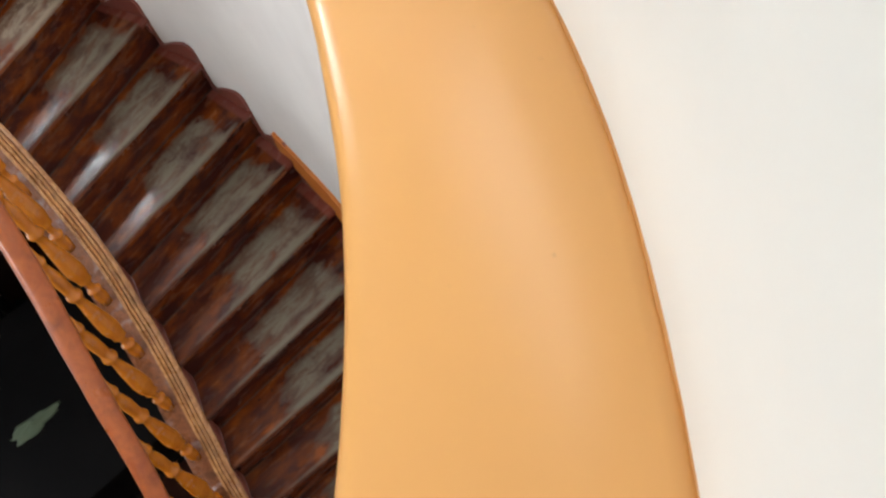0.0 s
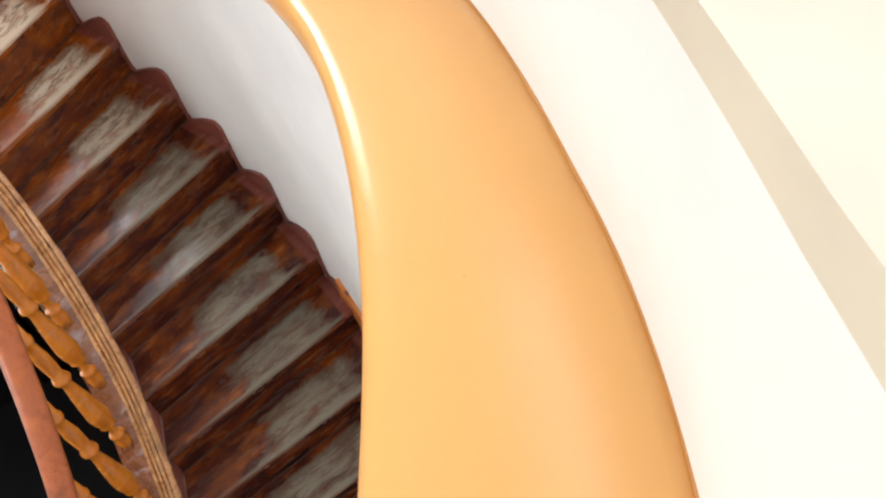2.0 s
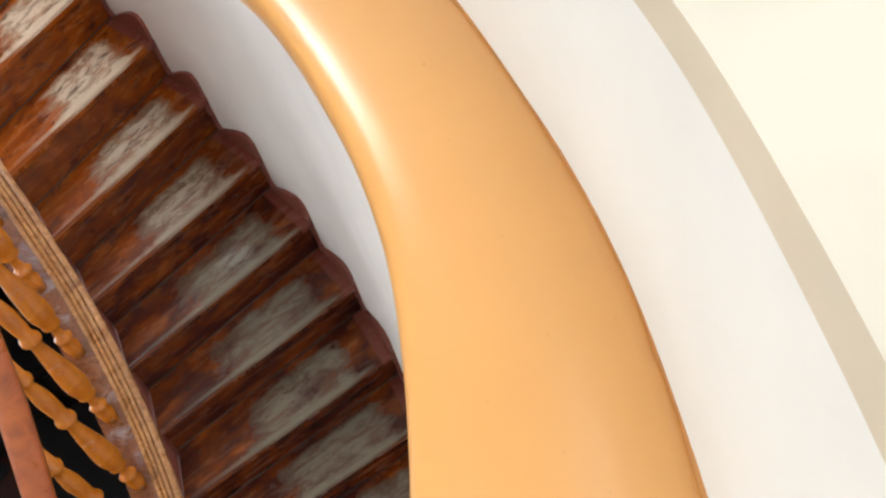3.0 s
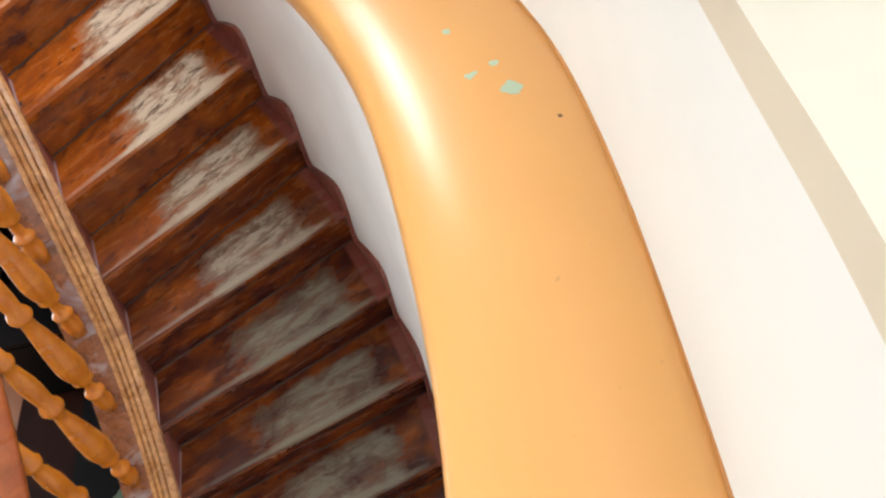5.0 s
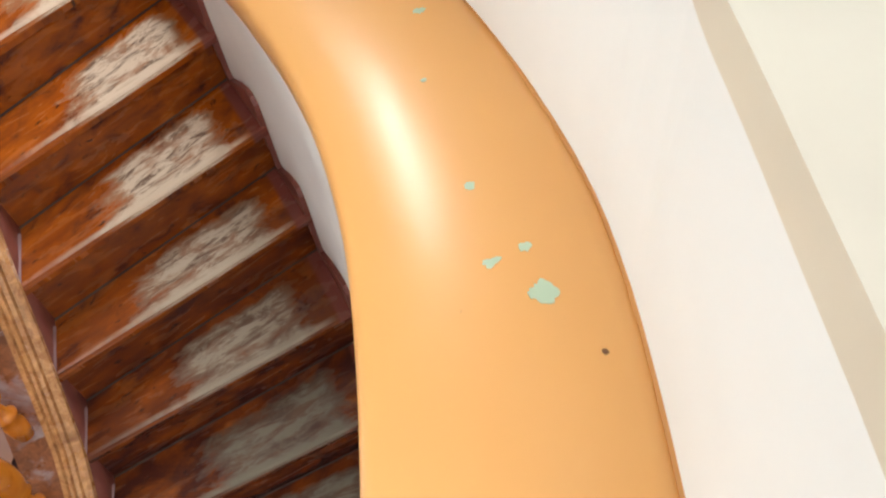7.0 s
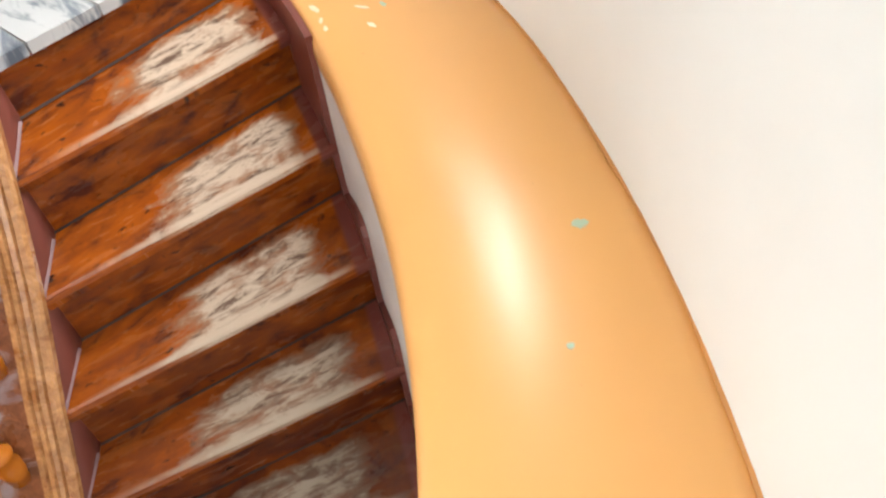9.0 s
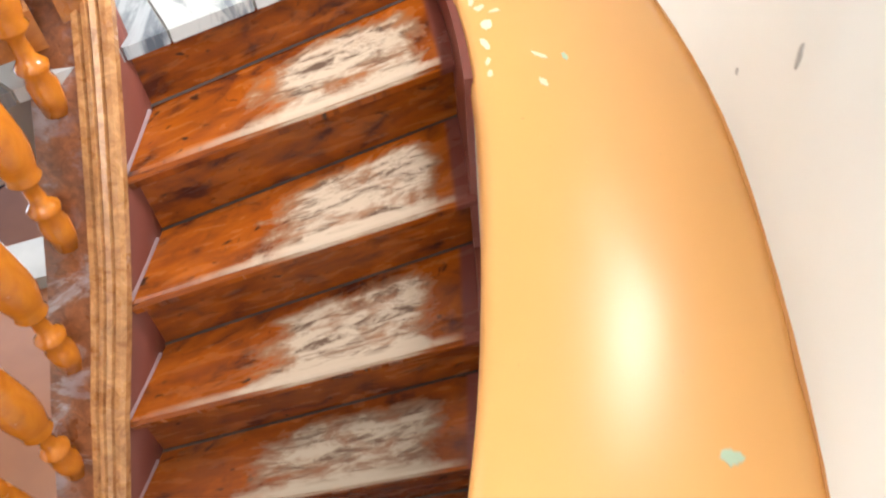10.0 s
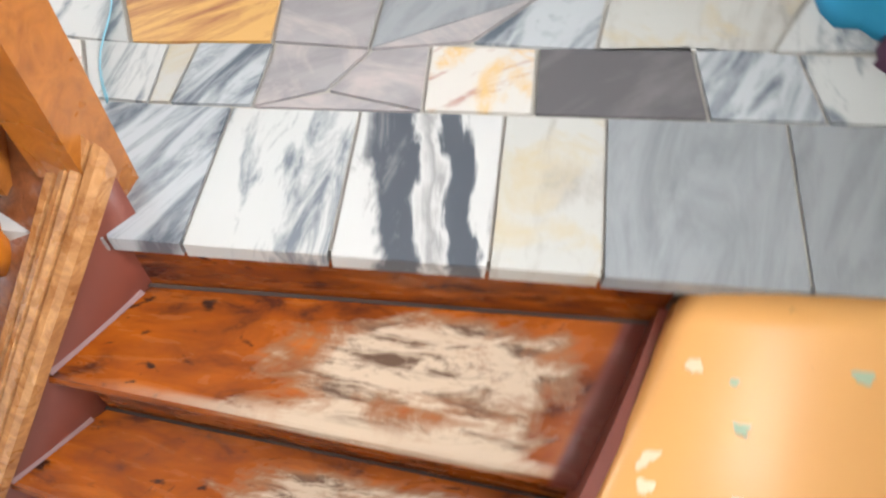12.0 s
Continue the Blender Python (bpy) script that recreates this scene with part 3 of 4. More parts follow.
def riser_mesh(k):
    """Riser between tread k and the nosing above it, set back under that nosing."""
    b_ = bmesh.new()
    z0, z1 = step_z(k) + TILT - 0.004, step_z(k - 1) - (0.041 if k > 1 else 0.031)
    fl, fr = nose_l(k - 1), nose_r(k - 1)
    n_ = Vector((-(fr - fl).y, (fr - fl).x, 0)).normalized()
    s0 = 0.022 if k > 1 else 0.012
    lay = b_.loops.layers.uv.verify()
    pts = {}
    for j, off_ in enumerate((s0, s0 + 0.02)):
        for i, p in enumerate((fl, fr)):
            for h_, z in enumerate((z0, z1)):
                q = p + n_ * off_
                pts[j, i, h_] = b_.verts.new((q.x, q.y, z))
    for ids in (((0, 0, 0), (0, 1, 0), (0, 1, 1), (0, 0, 1)), ((1, 1, 0), (1, 0, 0), (1, 0, 1), (1, 1, 1)), ((0, 0, 1), (0, 1, 1), (1, 1, 1), (1, 0, 1)),
                ((0, 0, 0), (1, 0, 0), (1, 1, 0), (0, 1, 0)), ((0, 0, 0), (0, 0, 1), (1, 0, 1), (1, 0, 0)), ((0, 1, 0), (1, 1, 0), (1, 1, 1), (0, 1, 1))):
        f = b_.faces.new([pts[i] for i in ids])
        for lp, i in zip(f.loops, ids):
            lp[lay].uv = (i[1], i[2] * 0.8)
    return b_


for k in range(1, STEPS + 1):
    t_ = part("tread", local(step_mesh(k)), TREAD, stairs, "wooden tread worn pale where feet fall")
    # 0 on the top steps, 1 low down: painted shade of the well, greyer wear
    step_shade_wear = min(1.0, max(0.0, (k - 2.5) / 3.5))
    t_.color = (step_shade_wear, 0, 0, 1)
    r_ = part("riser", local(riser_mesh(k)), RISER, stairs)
    r_.color = (step_shade_wear, 0, 0, 1)
    bm = bmesh.new()
    pl, pr = nose_l(k - 1), nose_r(k - 1)
    n_ = Vector((-(pr - pl).y, (pr - pl).x, 0)).normalized() * (0.020 if k > 1 else 0.010)
    secs = []
    for p in (pl, pr):
        q = Vector((p.x, p.y, step_z(k) + TILT)) + n_
        secs.append([q + Vector((0, 0, 0.0005)), q - n_.normalized() * 0.005 + Vector((0, 0, 0.0005)), q - n_.normalized() * 0.003 + Vector((0, 0, 0.0035)), q + Vector((0, 0, 0.004))])
    sweep(bm, secs)
    part("joint_bead", local(bm), PUTTY, stairs)
    bm = bmesh.new()
    pf = nose_l(k)
    secs = []
    for f_ in (0.02, 0.98):
        q = pol(l_radius(k - f_), l_angle(k - f_), step_z(k) + TILT * f_)
        o_ = q.normalized()
        o_.z = 0
        secs.append([q - o_ * 0.002, q + o_ * 0.006, q + o_ * 0.003 + Vector((0, 0, 0.004)), q - o_ * 0.002 + Vector((0, 0, 0.008))])
    sweep(bm, secs)
    part("string_bead", local(bm), BEAD, stairs)


def on_l(k, dr, dz):
    """A point of the inner string at step k (may be broken): dr inwards of the nosing ends, dz over the line of nosings."""
    return pol(l_radius(k) - dr, l_angle(k), -H * k + dz)


def string_section(k):
    return [on_l(k, 0.0, -0.34), on_l(k, 0.0, 0.030), on_l(k, 0.165, 0.030), on_l(k, 0.165, -0.34)]


ks = [-0.25 + i * 0.25 for i in range(int((STEPS + 0.25) / 0.25) + 1)]
bm = bmesh.new()
sweep(bm, [string_section(k) for k in ks])
part("string_board", local(bm), MAROON, stairs, "maroon painted string board", True)
bm = bmesh.new()
sweep(bm, [[on_l(k, 0.068, 0.031), on_l(k, 0.068, 0.040), on_l(k, 0.163, 0.040), on_l(k, 0.163, 0.031)] for k in ks])
part("string_cap", local(bm), PLANK_WOOD, stairs, "worn brown plank capping the string")
bm = bmesh.new()
mprof = [(-0.010, 0.012), (-0.012, 0.045), (-0.004, 0.056), (0.008, 0.056), (0.012, 0.040), (0.016, 0.056), (0.026, 0.060), (0.030, 0.046), (0.034, 0.060), (0.044, 0.056), (0.049, 0.038), (0.054, 0.052), (0.066, 0.050), (0.070, 0.031)]
sweep(bm, [[on_l(k, a, z) for a, z in mprof] for k in ks])
part("string_moulding", local(bm), MOULD_WOOD, stairs, "grooved bare-wood moulding along the string")

# painted skirting on the well wall, stepped over the treads
bm = bmesh.new()
inner, outer_ = [], []
for k in range(STEPS, 0, -1):
    for s, h_ in ((0.02, 0.075), (0.10, 0.100), (0.25, 0.105), (0.55, 0.085), (0.80, 0.062), (0.93, 0.050), (0.985, 0.075), (1.0, 0.15)):
        kk = k - s
        inner.append((kk, ZL - 0.03 if k <= 2 else min(-H * k + h_, ZL - 0.03)))
    if k > 1:
        inner.append((k - 1.005, -H * (k - 1) + 0.035 if k > 3 else ZL - 0.03))
prev = None
for kk, zt in inner:
    a = r_angle(kk)
    zb = -H * math.ceil(kk + 1e-6) - 0.10
    ring = [bm.verts.new(pol(r_in(a) - 0.018, a, zb)), bm.verts.new(pol(r_in(a) - 0.016, a, zt)), bm.verts.new(pol(r_in(a) + 0.002, a, zt + 0.002)), bm.verts.new(pol(r_in(a) + 0.002, a, zb))]
    if prev:
        for i in range(4):
            bm.faces.new((prev[i], prev[(i + 1) % 4], ring[(i + 1) % 4], ring[i]))
    prev = ring
part("skirting", local(bm), MAROON, stairs, "maroon painted stepped skirting")

# orange painted band low on the well wall
bm = bmesh.new()
secs = []
for i in range(60):
    k = 8.6 + i * 0.16
    a = r_angle(k)
    zb = -H * k - 0.07
    zt = -H * k + 0.05 + 0.10 * min(1.0, (k - 8.6) / 1.5)
    secs.append([pol(r_in(a) - 0.023, a, zb), pol(r_in(a) - 0.021, a, zt), pol(r_in(a) + 0.002, a, zt + 0.004), pol(r_in(a) + 0.002, a, zb)])
sweep(bm, secs)
tagged(part("trim_dado", bm, DADO), "band of orange paint low on the well wall", "painted band", kind="structure")

# ---- balustrade ----
rail = thing("balustrade", on_l(6, 0.12, 0.04), "turned amber balusters under a red-brown wooden handrail", "balustrade")
RINV = Matrix.Translation(-on_l(6, 0.12, 0.04))
RAILH = 0.93


def hand_section(k):
    prof = [(0.085, 0.0), (0.080, 0.03), (0.088, 0.048), (0.105, 0.060), (0.125, 0.063), (0.145, 0.060), (0.162, 0.048), (0.170, 0.03), (0.165, 0.0)]
    return [on_l(k, a, RAILH + z) for a, z in prof]


bm = bmesh.new()
sweep(bm, [hand_section(-0.4 + i * 0.25) for i in range(int((STEPS + 0.4) / 0.25))])
bmesh.ops.transform(bm, matrix=RINV, verts=bm.verts)
part("handrail", bm, RAIL_WOOD, rail, "smooth red-brown handrail", True)
bm = bmesh.new()
BL = RAILH - 0.04
lathe(bm, [(0.025, -0.02), (0.028, 0.02), (0.029, 0.05), (0.023, 0.072), (0.030, 0.082), (0.031, 0.092), (0.024, 0.100), (0.017, 0.11), (0.016, 0.15), (0.028, 0.163), (0.033, 0.171), (0.029, 0.182), (0.035, 0.20), (0.041, 0.235), (0.041, 0.27), (0.036, 0.33),
           (0.029, 0.40), (0.022, 0.46), (0.020, 0.50), (0.031, 0.513), (0.034, 0.524), (0.030, 0.538), (0.022, 0.552), (0.026, 0.60), (0.028, 0.66), (0.022, 0.72), (0.018, 0.75), (0.029, 0.763), (0.030, 0.778), (0.024, 0.79), (0.024, BL + 0.01)], 18)
bmesh.ops.scale(bm, vec=(1.06, 1.06, 1.0), verts=bm.verts)
bal = mesh_of("baluster", bm, ORANGE_WOOD, True)
for k in range(0, STEPS):
    o = new("baluster", bal)
    o.parent = rail
    o.location = on_l(k + 0.55, 0.118, 0.042) - on_l(6, 0.12, 0.04)

# newel post at the landing's edge with the landing's low rail
post = thing("newel_post", land(-0.030, 0.064), "square varnished newel post at the landing's edge", "newel post")
bm = bmesh.new()
box(bm, (-0.038, -0.038, 0), (0.038, 0.038, 1.15))
bevel(bm, 0.006)
part("post", bm, POST_WOOD, post)
post.rotation_euler = (0, 0, math.atan2(U.y, U.x) - radians(13))
bm = bmesh.new()
lathe(bm, [(0.036, 1.15), (0.044, 1.17), (0.040, 1.19), (0.028, 1.21), (0.038, 1.25), (0.030, 1.30), (0.01, 1.32)])
part("finial", bm, POST_WOOD, post)
guard = thing("landing_balustrade", land(-1.1, 0.06), "wooden balustrade along the landing over the well", "balustrade")
bm = bmesh.new()
box(bm, (0.3, -0.04, 0.04), (0.98, 0.04, 0.12))
bevel(bm, 0.006)
part("bottom_rail", bm, POST_WOOD, guard)
bm = bmesh.new()
box(bm, (0.3, -0.045, 0.95), (0.98, 0.045, 1.01))
bevel(bm, 0.012)
part("top_rail", bm, RAIL_WOOD, guard)
guard.rotation_euler = (0, 0, math.atan2(U.y, U.x))
for i in range(3):
    o = new("baluster", bal)
    o.parent = guard
    o.location = (0.8 - i * 0.2, 0, 0.13)

# ---- marble pieces of the landing ----


def stone(pts, material, label=""):
    """A flat offcut of marble, its arrises eased."""
    c = sum((Vector(p) for p in pts), Vector((0, 0))) / len(pts)
    b_ = bmesh.new()
    t_ = [b_.verts.new((p[0] - c.x, p[1] - c.y, 0.0)) for p in pts]
    f = b_.faces.new(t_)
    r = bmesh.ops.extrude_face_region(b_, geom=[f])
    bmesh.ops.translate(b_, vec=(0, 0, -0.03), verts=[v for v in r["geom"] if isinstance(v, bmesh.types.BMVert)])
    ob = part("marble_piece", b_, material, landing, label)
    ob.matrix_world = LM @ Matrix.Translation((c.x, c.y, 0.0))
    return ob


def joint(pts, gap=0.005):
    c = sum((Vector(p) for p in pts), Vector((0, 0))) / len(pts)
    return [tuple(c + (Vector(p) - c) * (1 - gap / max(0.02, (Vector(p) - c).length))) for p in pts]


rng = random.Random(4)
row1 = [(-0.45, -0.49, M_GREY), (-0.22, -0.28, M_WHITE), (0.0, -0.079, M_SLATE), (0.097, 0.115, M_WHITE), (0.291, 0.303, M_STRIPE), (0.501, 0.519, M_CREAM), (0.651, 0.671, M_GREY), (0.931, 0.950, M_GREY),
        (1.22, 1.25, M_SLATE), (1.55, 1.6, M_GREY), (2.0, 2.0, M_WHITE), (2.4, 2.4, None)]


def d1(u):
    return 0.226 + 0.064 * max(0.0, u)


for (u0, t0, m_), (u1, t1, _) in zip(row1, row1[1:]):
    stone(joint([(u0, -0.012), (u1, -0.012), (t1, d1(t1)), (t0, d1(t0))]), m_)
row2 = [(-0.5, -0.55, M_WHITE), (-0.24, -0.30, M_VEINED), (-0.095, -0.140, M_WHITE), (-0.007, -0.006, M_CREAM), (0.022, 0.037, M_SLATE), (0.143, 0.154, M_MAUVE), (0.394, 0.398, M_VEINED), (0.560, 0.568, M_DARK), (0.830, 0.822, M_SLATE), (1.015, 0.995, M_WHITE),
        (1.4, 1.4, M_MAUVE), (1.8, 1.8, M_GREY), (2.4, 2.4, None)]


def d2(u):
    return d1(u) + 0.125 + 0.03 * max(0.0, min(1.0, u)) + 0.008 * math.sin(u * 17.0)


for (u0, t0, m_), (u1, t1, _) in zip(row2, row2[1:]):
    if m_ is M_MAUVE and u0 < 1:
        # one grey slab broken in three
        um, tm = u0 + (u1 - u0) * 0.42, t0 + (t1 - t0) * 0.62
        stone(joint([(u0, d1(u0)), (um, d1(um) + 0.035), (tm, d2(tm)), (t0, d2(t0))]), M_MAUVE)
        stone(joint([(u0, d1(u0)), (u1, d1(u1)), (um, d1(um) + 0.035)]), M_MAUVE)
        stone(joint([(um, d1(um) + 0.035), (u1, d1(u1)), (t1, d2(t1)), (tm, d2(tm))]), M_MAUVE)
        continue
    stone(joint([(u0, d1(u0)), (u1, d1(u1)), (t1, d2(t1)), (t0, d2(t0))]), m_)
kinds = [M_WHITE, M_MAUVE, M_OCHRE, M_GREY, M_CREAM, M_SLATE, M_MAUVE, M_WHITE, M_OCHRE, M_DARK]
cells = {}
GU, GV = 0.22, 0.19


def knot(i, j):
    if (i, j) not in cells:
        jit = 0.0 if j == 0 else 1.0
        u_ = -1.9 + i * GU + rng.uniform(-0.085, 0.085)
        cells[i, j] = (u_, d2(u_) + j * GV + jit * rng.uniform(-0.07, 0.07))
    return cells[i, j]


for j in range(9):
    for i in range(19):
        first = {7: M_WHITE, 8: M_OCHRE, 9: M_MAUVE, 10: M_MAUVE, 11: M_SLATE, 12: M_CREAM, 13: M_WHITE, 14: M_WHITE}.get(i) if j == 0 else None
        a, b_, c, d = knot(i, j), knot(i + 1, j), knot(i + 1, j + 1), knot(i, j + 1)
        if min(a[0], d[0]) < -0.8:
            continue
        if (i * 7 + j * 3) % 5 == 0:
            stone(joint([a, b_, c]), first or kinds[(i * 3 + j * 5) % 10])
            stone(joint([a, c, d]), kinds[(i * 5 + j + 3) % 10])
        else:
            stone(joint([a, b_, c, d]), first or kinds[(i * 3 + j * 7 + (i * j) % 3) % 10])

# ---- chips in the ledge's paint ----


def chip(r, deg, w, l, turn, material, seed, label):
    q = random.Random(seed)
    n = 26
    b_ = bmesh.new()
    ring = []
    s = 1.0
    for i in range(n):
        a = i * math.tau / n
        s = min(1.3, max(0.45, s + q.uniform(-0.28, 0.28)))
        f = 0.4 if i in (0, n - 1) else 1.0
        s_ = s * f + (1 - f) * 0.9
        ring.append(b_.verts.new((math.cos(a) * w * s_ / 2, math.sin(a) * l * s_ / 2, 0.0)))
    f = b_.faces.new(ring)
    e = bmesh.ops.extrude_face_region(b_, geom=[f])
    bmesh.ops.translate(b_, vec=(0, 0, -0.004), verts=[v for v in e["geom"] if isinstance(v, bmesh.types.BMVert)])
    ob = part("paint_chip", b_, material, ledge, label)
    z, fall = ledge_top(r, deg)
    ob.matrix_world = Matrix.Translation(pol(r, deg, z + 0.0012)) @ pose(0, 0, 0, 0, 0, deg) @ pose(0, 0, 0, 0, -math.degrees(math.atan(fall)), 0) @ pose(0, 0, 0, 0, 0, turn)
    return ob


CHIPS = [(3.450, 5.8, 0.040, 0.042, 20, MINT), (3.388, 7.0, 0.030, 0.017, 30, MINT), (3.448, 7.2, 0.017, 0.017, 0, MINT), (3.397, 9.9, 0.013, 0.015, 0, MINT), (3.398, 15.2, 0.016, 0.014, 10, MINT),
         (3.472, 19.1, 0.030, 0.028, 0, MINT), (3.28, 32.4, 0.016, 0.036, 15, CREAM), (3.288, 34.0, 0.008, 0.030, 40, CREAM), (3.193, 38.6, 0.016, 0.034, -15, CREAM), (3.201, 37.9, 0.022, 0.030, 10, CREAM), (3.226, 37.5, 0.026, 0.012, 0, CREAM),
         (3.206, 36.7, 0.022, 0.030, 0, CREAM), (3.190, 35.5, 0.012, 0.034, 10, CREAM), (3.186, 34.4, 0.012, 0.022, -10, CREAM), (3.184, 33.6, 0.010, 0.016, 0, CREAM), (3.20, 41.0, 0.020, 0.026, 20, CREAM),
         (3.279, 40.0, 0.026, 0.034, 30, MINT), (3.40, 42.2, 0.022, 0.018, 0, MINT), (3.306, 38.4, 0.024, 0.026, 0, MINT), (3.336, 33.7, 0.008, 0.024, 10, MINT), (3.253, 40.9, 0.012, 0.016, 0, MINT)]
for i, (r, deg, w, l, turn, m_) in enumerate(CHIPS):
    chip(r, deg, w * 1.15, l * 1.15, turn, m_, i + 3, "mint undercoat showing through" if m_ is MINT else "cream undercoat showing through")

SMUDGE = plaster("grey_smudge", (0.42, 0.41, 0.39), (0.5, 0.49, 0.47), 0.8, 0.1)
GRIME = plaster("orange_brown_grime", (0.58, 0.27, 0.08), (0.48, 0.21, 0.065), 0.7, 0.2)
BROWN = plaster("brown_dirt", (0.16, 0.07, 0.03), (0.2, 0.09, 0.04), 0.8, 0.1)
chip(3.514, 3.8, 0.009, 0.010, 0, BROWN, 41, "brown dirt spot")
# grime gathered where the ledge meets the wall
bm = bmesh.new()
q = random.Random(9)
secs = []
wide_ = 0.006
for i in range(260):
    a = -75 + i * 0.45
    wide_ = min(0.006, max(0.0015, wide_ + q.uniform(-0.0015, 0.0015)))
    z = ZL - 0.004 + ledge_lift(ROUT, a)
    secs.append([pol(r_out(a) - wide_, a, z), pol(r_out(a) - wide_, a, z + 0.0036), pol(r_out(a) + 0.002, a, z + 0.008), pol(r_out(a) + 0.002, a, z)])
sweep(bm, secs)
part("grime_line", bm, GRIME, ledge, "brown grime along the foot of the wall")
round_wall = bpy.data.objects["wall_round"]
for deg, z, w, h_, sd in ((26.6, 0.163, 0.009, 0.026, 1), (29.7, 0.003, 0.006, 0.008, 2), (-36.8, 0.375, 0.003, 0.007, 3)):
    bm = bmesh.new()
    q = random.Random(sd)
    ring = [bm.verts.new((0, math.cos(i * math.tau / 11) * w * q.uniform(0.4, 1) / 1.2, math.sin(i * math.tau / 11) * h_ * q.uniform(0.6, 1) / 1.2)) for i in range(11)]
    f = bm.faces.new(ring)
    e = bmesh.ops.extrude_face_region(bm, geom=[f])
    bmesh.ops.translate(bm, vec=(0.004, 0, 0), verts=[v for v in e["geom"] if isinstance(v, bmesh.types.BMVert)])
    o = part("stain", bm, SMUDGE, round_wall, "grey smudge on the wall")
    o.matrix_world = Matrix.Translation(pol(r_out(deg) - 0.003, deg, z)) @ pose(0, 0, 0, 0, 0, deg)

# ---- loose things on the landing and below ----


def heap(name, base, size, height, material, label, category, seed):
    """A crumpled heap of cloth: a low mound with folds."""
    b_ = bmesh.new()
    n, rings_ = 28, 9
    q = random.Random(seed)
    ph = [q.uniform(0, 6.28) for _ in range(6)]
    rows_ = []
    for j in range(rings_ + 1):
        f_ = j / rings_
        ring = []
        for i in range(n):
            a = i * math.tau / n
            w = 1 + 0.16 * math.sin(3 * a + ph[0]) + 0.10 * math.sin(7 * a + ph[1] + 3 * f_) + 0.05 * math.sin(13 * a + ph[2])
            r = (1 - f_ * 0.97) * w
            z = height * (f_ ** 0.6) * (1 + 0.25 * math.sin(4 * a + ph[3] + 5 * f_)) + (0.0 if j else 0.0)
            ring.append(b_.verts.new((r * math.cos(a) * size[0], r * math.sin(a) * size[1], max(0.0, z))))
        rows_.append(ring)
    for a_, c_ in zip(rows_, rows_[1:]):
        for i in range(n):
            b_.faces.new((a_[i], a_[(i + 1) % n], c_[(i + 1) % n], c_[i]))
    b_.faces.new(rows_[-1])
    b_.faces.new(rows_[0][::-1])
    ob = part(name, b_, material, None, "", True)
    ob.location = base
    return tagged(ob, label, category)


TEAL = plaster("teal_cloth", (0.015, 0.26, 0.42), (0.012, 0.18, 0.32), 0.85, 0.5)
PURPLE = plaster("plum_cloth", (0.06, 0.012, 0.035), (0.04, 0.01, 0.03), 0.85, 0.5)
GREEN = plaster("pale_green_cloth", (0.11, 0.14, 0.085), (0.08, 0.11, 0.065), 0.85, 0.4)
PAPER = plaster("white_card", (0.8, 0.8, 0.8), (0.75, 0.75, 0.76), 0.8, 0.1)
CABLE = plaster("light_blue_plastic", (0.20, 0.55, 0.72), (0.25, 0.6, 0.75), 0.4, 0.05)
heap("cloth", land(1.17, 0.60), (0.14, 0.11), 0.08, TEAL, "crumpled teal blue cloth on the marble landing floor", "cloth", 2)
heap("cloth", land(1.20, 0.40), (0.09, 0.075), 0.06, PURPLE, "dark plum cloth beside the teal one on the landing", "cloth", 5)
heap("cloth", (0.86, 1.61, LOW + 0.5), (0.20, 0.085), 0.03, GREEN, "pale green cloth lying on the low black chest", "cloth", 8)
STONE = plaster("grey_brown_stone", (0.17, 0.15, 0.12), (0.25, 0.23, 0.20), 0.9, 0.6)
heap("stone", pol(ROUT + 0.09, -36.9, sill_z(-36.9) + 0.058), (0.045, 0.03), 0.035, STONE, "grey-brown lump of stone on the beige window board", "stone", 11)
heap("stone", pol(ROUT + 0.15, -35.6, sill_z(-35.6) + 0.058), (0.03, 0.02), 0.025, STONE, "small grey-brown lump of stone on the window board", "stone", 12)
heap("stone", pol(ROUT + 0.14, -1.2, SILL + 0.058), (0.022, 0.018), 0.02, STONE, "small grey lump of stone on the sunlit window board", "stone", 13)
bm = bmesh.new()
secs = []
for i in range(25):
    f_ = i / 24
    p = land(-0.16 + 0.10 * f_ + 0.012 * math.sin(f_ * 6), 0.52 - 0.30 * f_, LZ + 0.006)
    secs.append([p + Vector((0.005 * math.cos(a), 0.005 * math.sin(a) * 0.6, 0.005 * math.sin(a))) for a in [j * math.tau / 8 for j in range(8)]])
sweep(bm, secs)
tagged(part("cable", bm, CABLE, None, "", True), "thin light blue plastic cable lying on the marble", "cable")

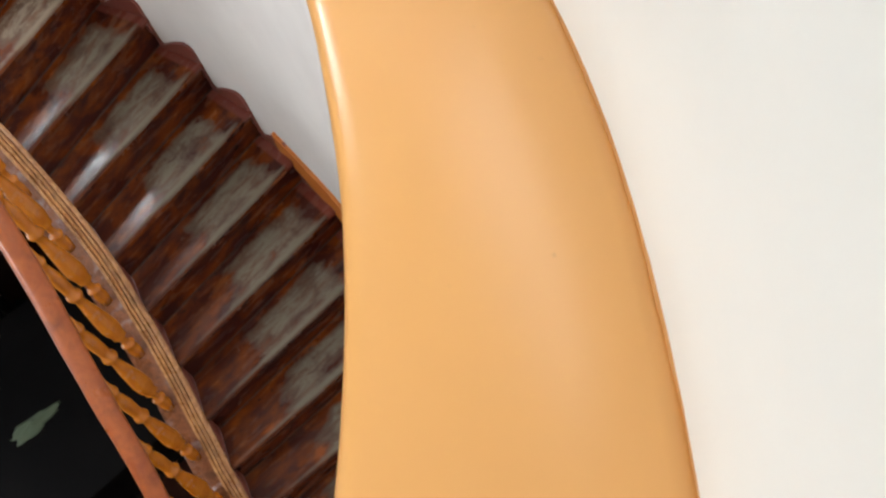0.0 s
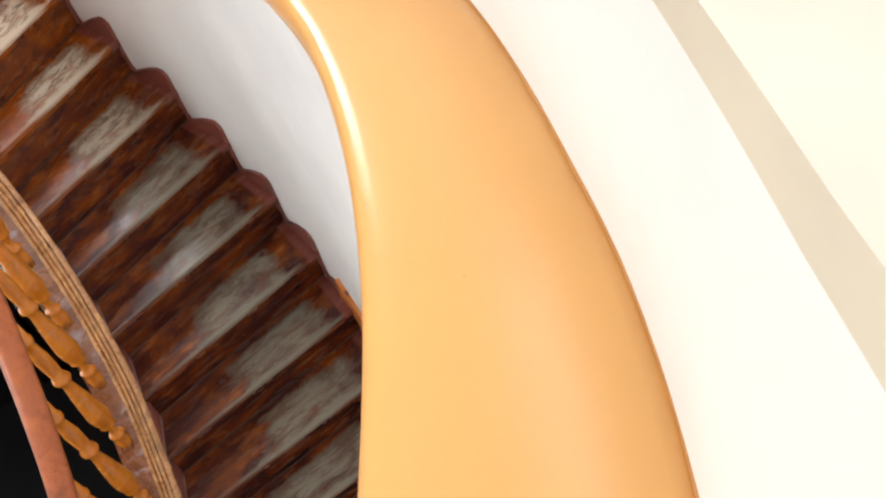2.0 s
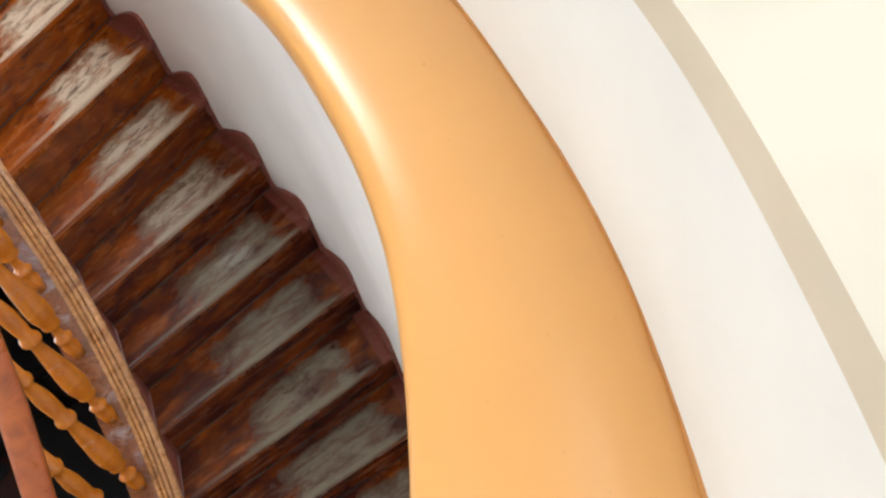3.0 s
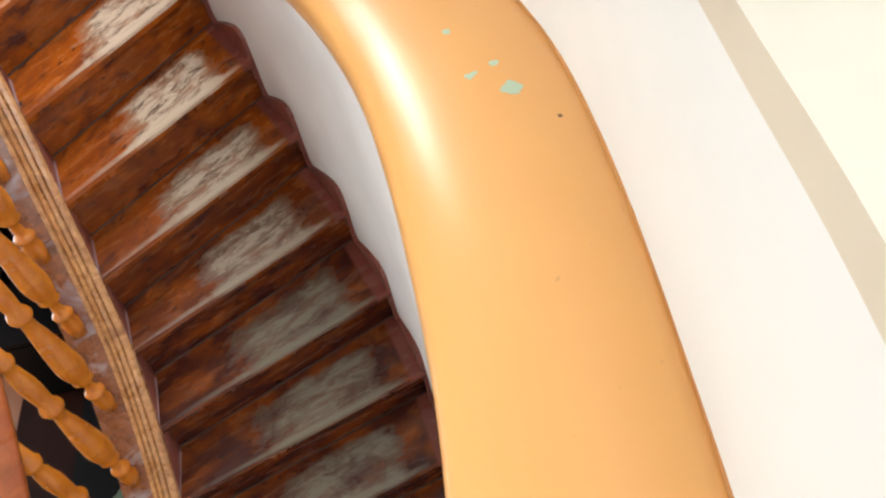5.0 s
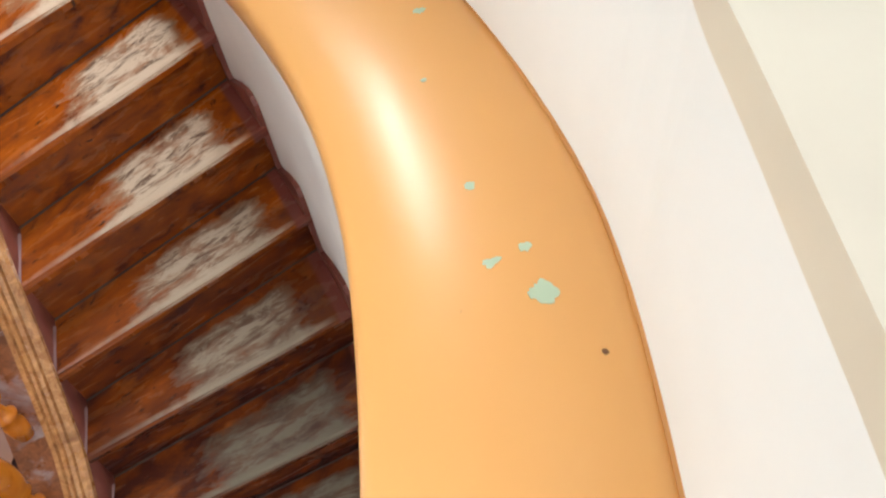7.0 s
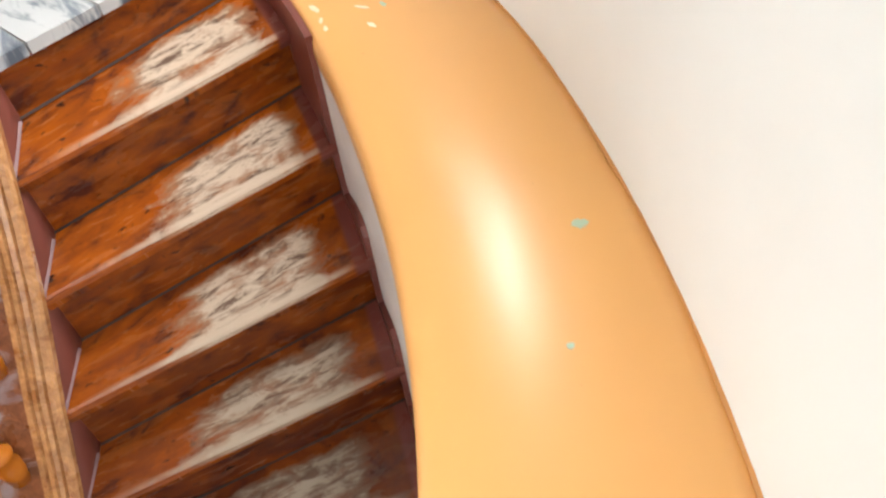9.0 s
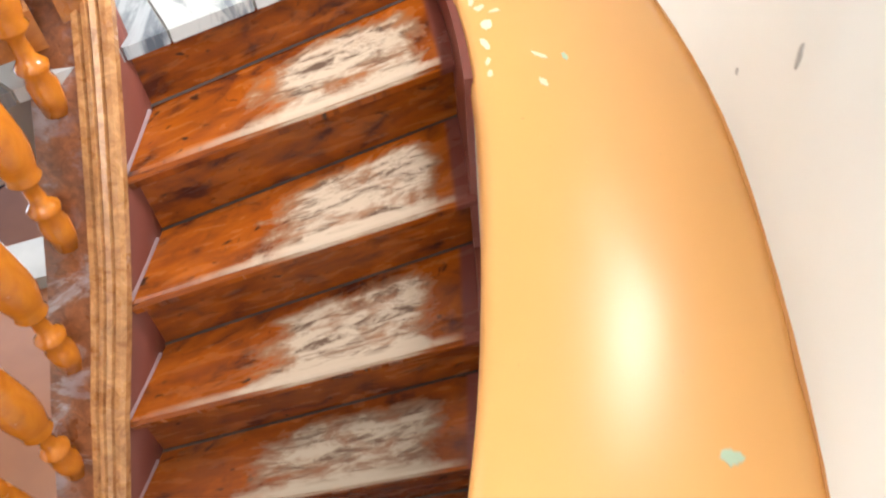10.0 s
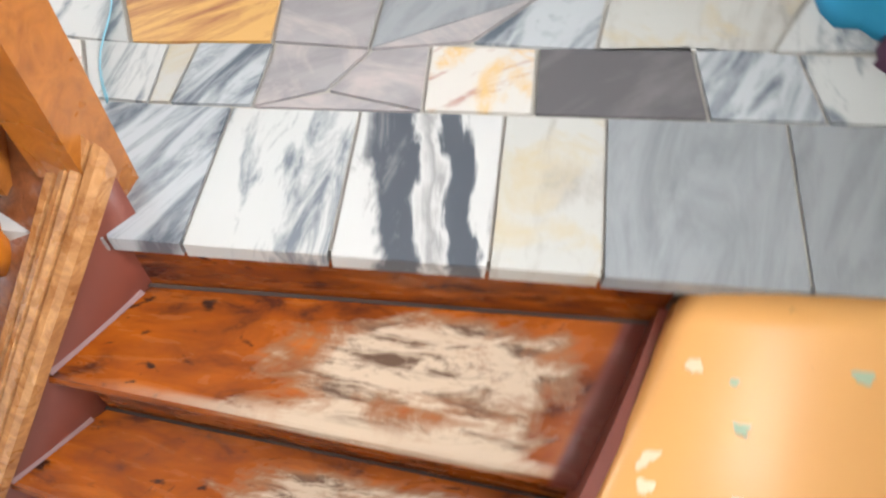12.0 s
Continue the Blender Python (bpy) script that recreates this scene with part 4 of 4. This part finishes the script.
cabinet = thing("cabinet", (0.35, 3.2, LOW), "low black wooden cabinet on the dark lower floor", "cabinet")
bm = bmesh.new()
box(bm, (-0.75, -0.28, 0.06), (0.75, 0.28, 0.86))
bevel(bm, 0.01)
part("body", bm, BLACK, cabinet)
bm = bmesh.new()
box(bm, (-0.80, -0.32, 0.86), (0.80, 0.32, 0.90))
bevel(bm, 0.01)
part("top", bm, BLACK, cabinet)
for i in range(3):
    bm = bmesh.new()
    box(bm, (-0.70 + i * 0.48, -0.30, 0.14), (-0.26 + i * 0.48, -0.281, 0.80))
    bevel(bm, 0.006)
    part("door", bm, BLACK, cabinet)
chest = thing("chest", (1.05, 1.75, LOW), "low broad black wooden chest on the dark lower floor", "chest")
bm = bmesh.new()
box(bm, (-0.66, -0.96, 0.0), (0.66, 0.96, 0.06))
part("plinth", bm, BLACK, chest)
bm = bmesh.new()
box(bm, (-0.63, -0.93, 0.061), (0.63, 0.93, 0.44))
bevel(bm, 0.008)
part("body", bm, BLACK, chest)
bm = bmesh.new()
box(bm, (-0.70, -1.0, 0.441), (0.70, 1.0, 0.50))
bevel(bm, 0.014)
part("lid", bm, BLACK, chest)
carton = thing("carton", (1.05, 4.55, LOW), "white cardboard carton standing on the lower floor", "carton")
bm = bmesh.new()
box(bm, (-0.22, -0.16, 0), (0.22, 0.16, 0.3))
bevel(bm, 0.004)
part("box", bm, PAPER, carton)
bm = bmesh.new()
box(bm, (-0.22, -0.16, 0.301), (-0.003, 0.16, 0.305))
box(bm, (0.003, -0.16, 0.301), (0.22, 0.16, 0.305))
part("flap", bm, PAPER, carton)

# black inlay tiles of the lower floor
lower_floor = bpy.data.objects["floor_lower"]
bm = bmesh.new()
box(bm, (-0.09, -0.09, 0.0), (0.09, 0.09, 0.004))
tile = mesh_of("tile", bm, BLACK)
for i in range(9):
    for j in range(9):
        if (i + j) % 2 == 0:
            o = new("tile", tile)
            o.parent = lower_floor
            o.matrix_world = Matrix.Translation((-1.6 + i * 0.46, -0.4 + j * 0.46, LOW + 0.001)) @ pose(0, 0, 0, 0, 0, 45)
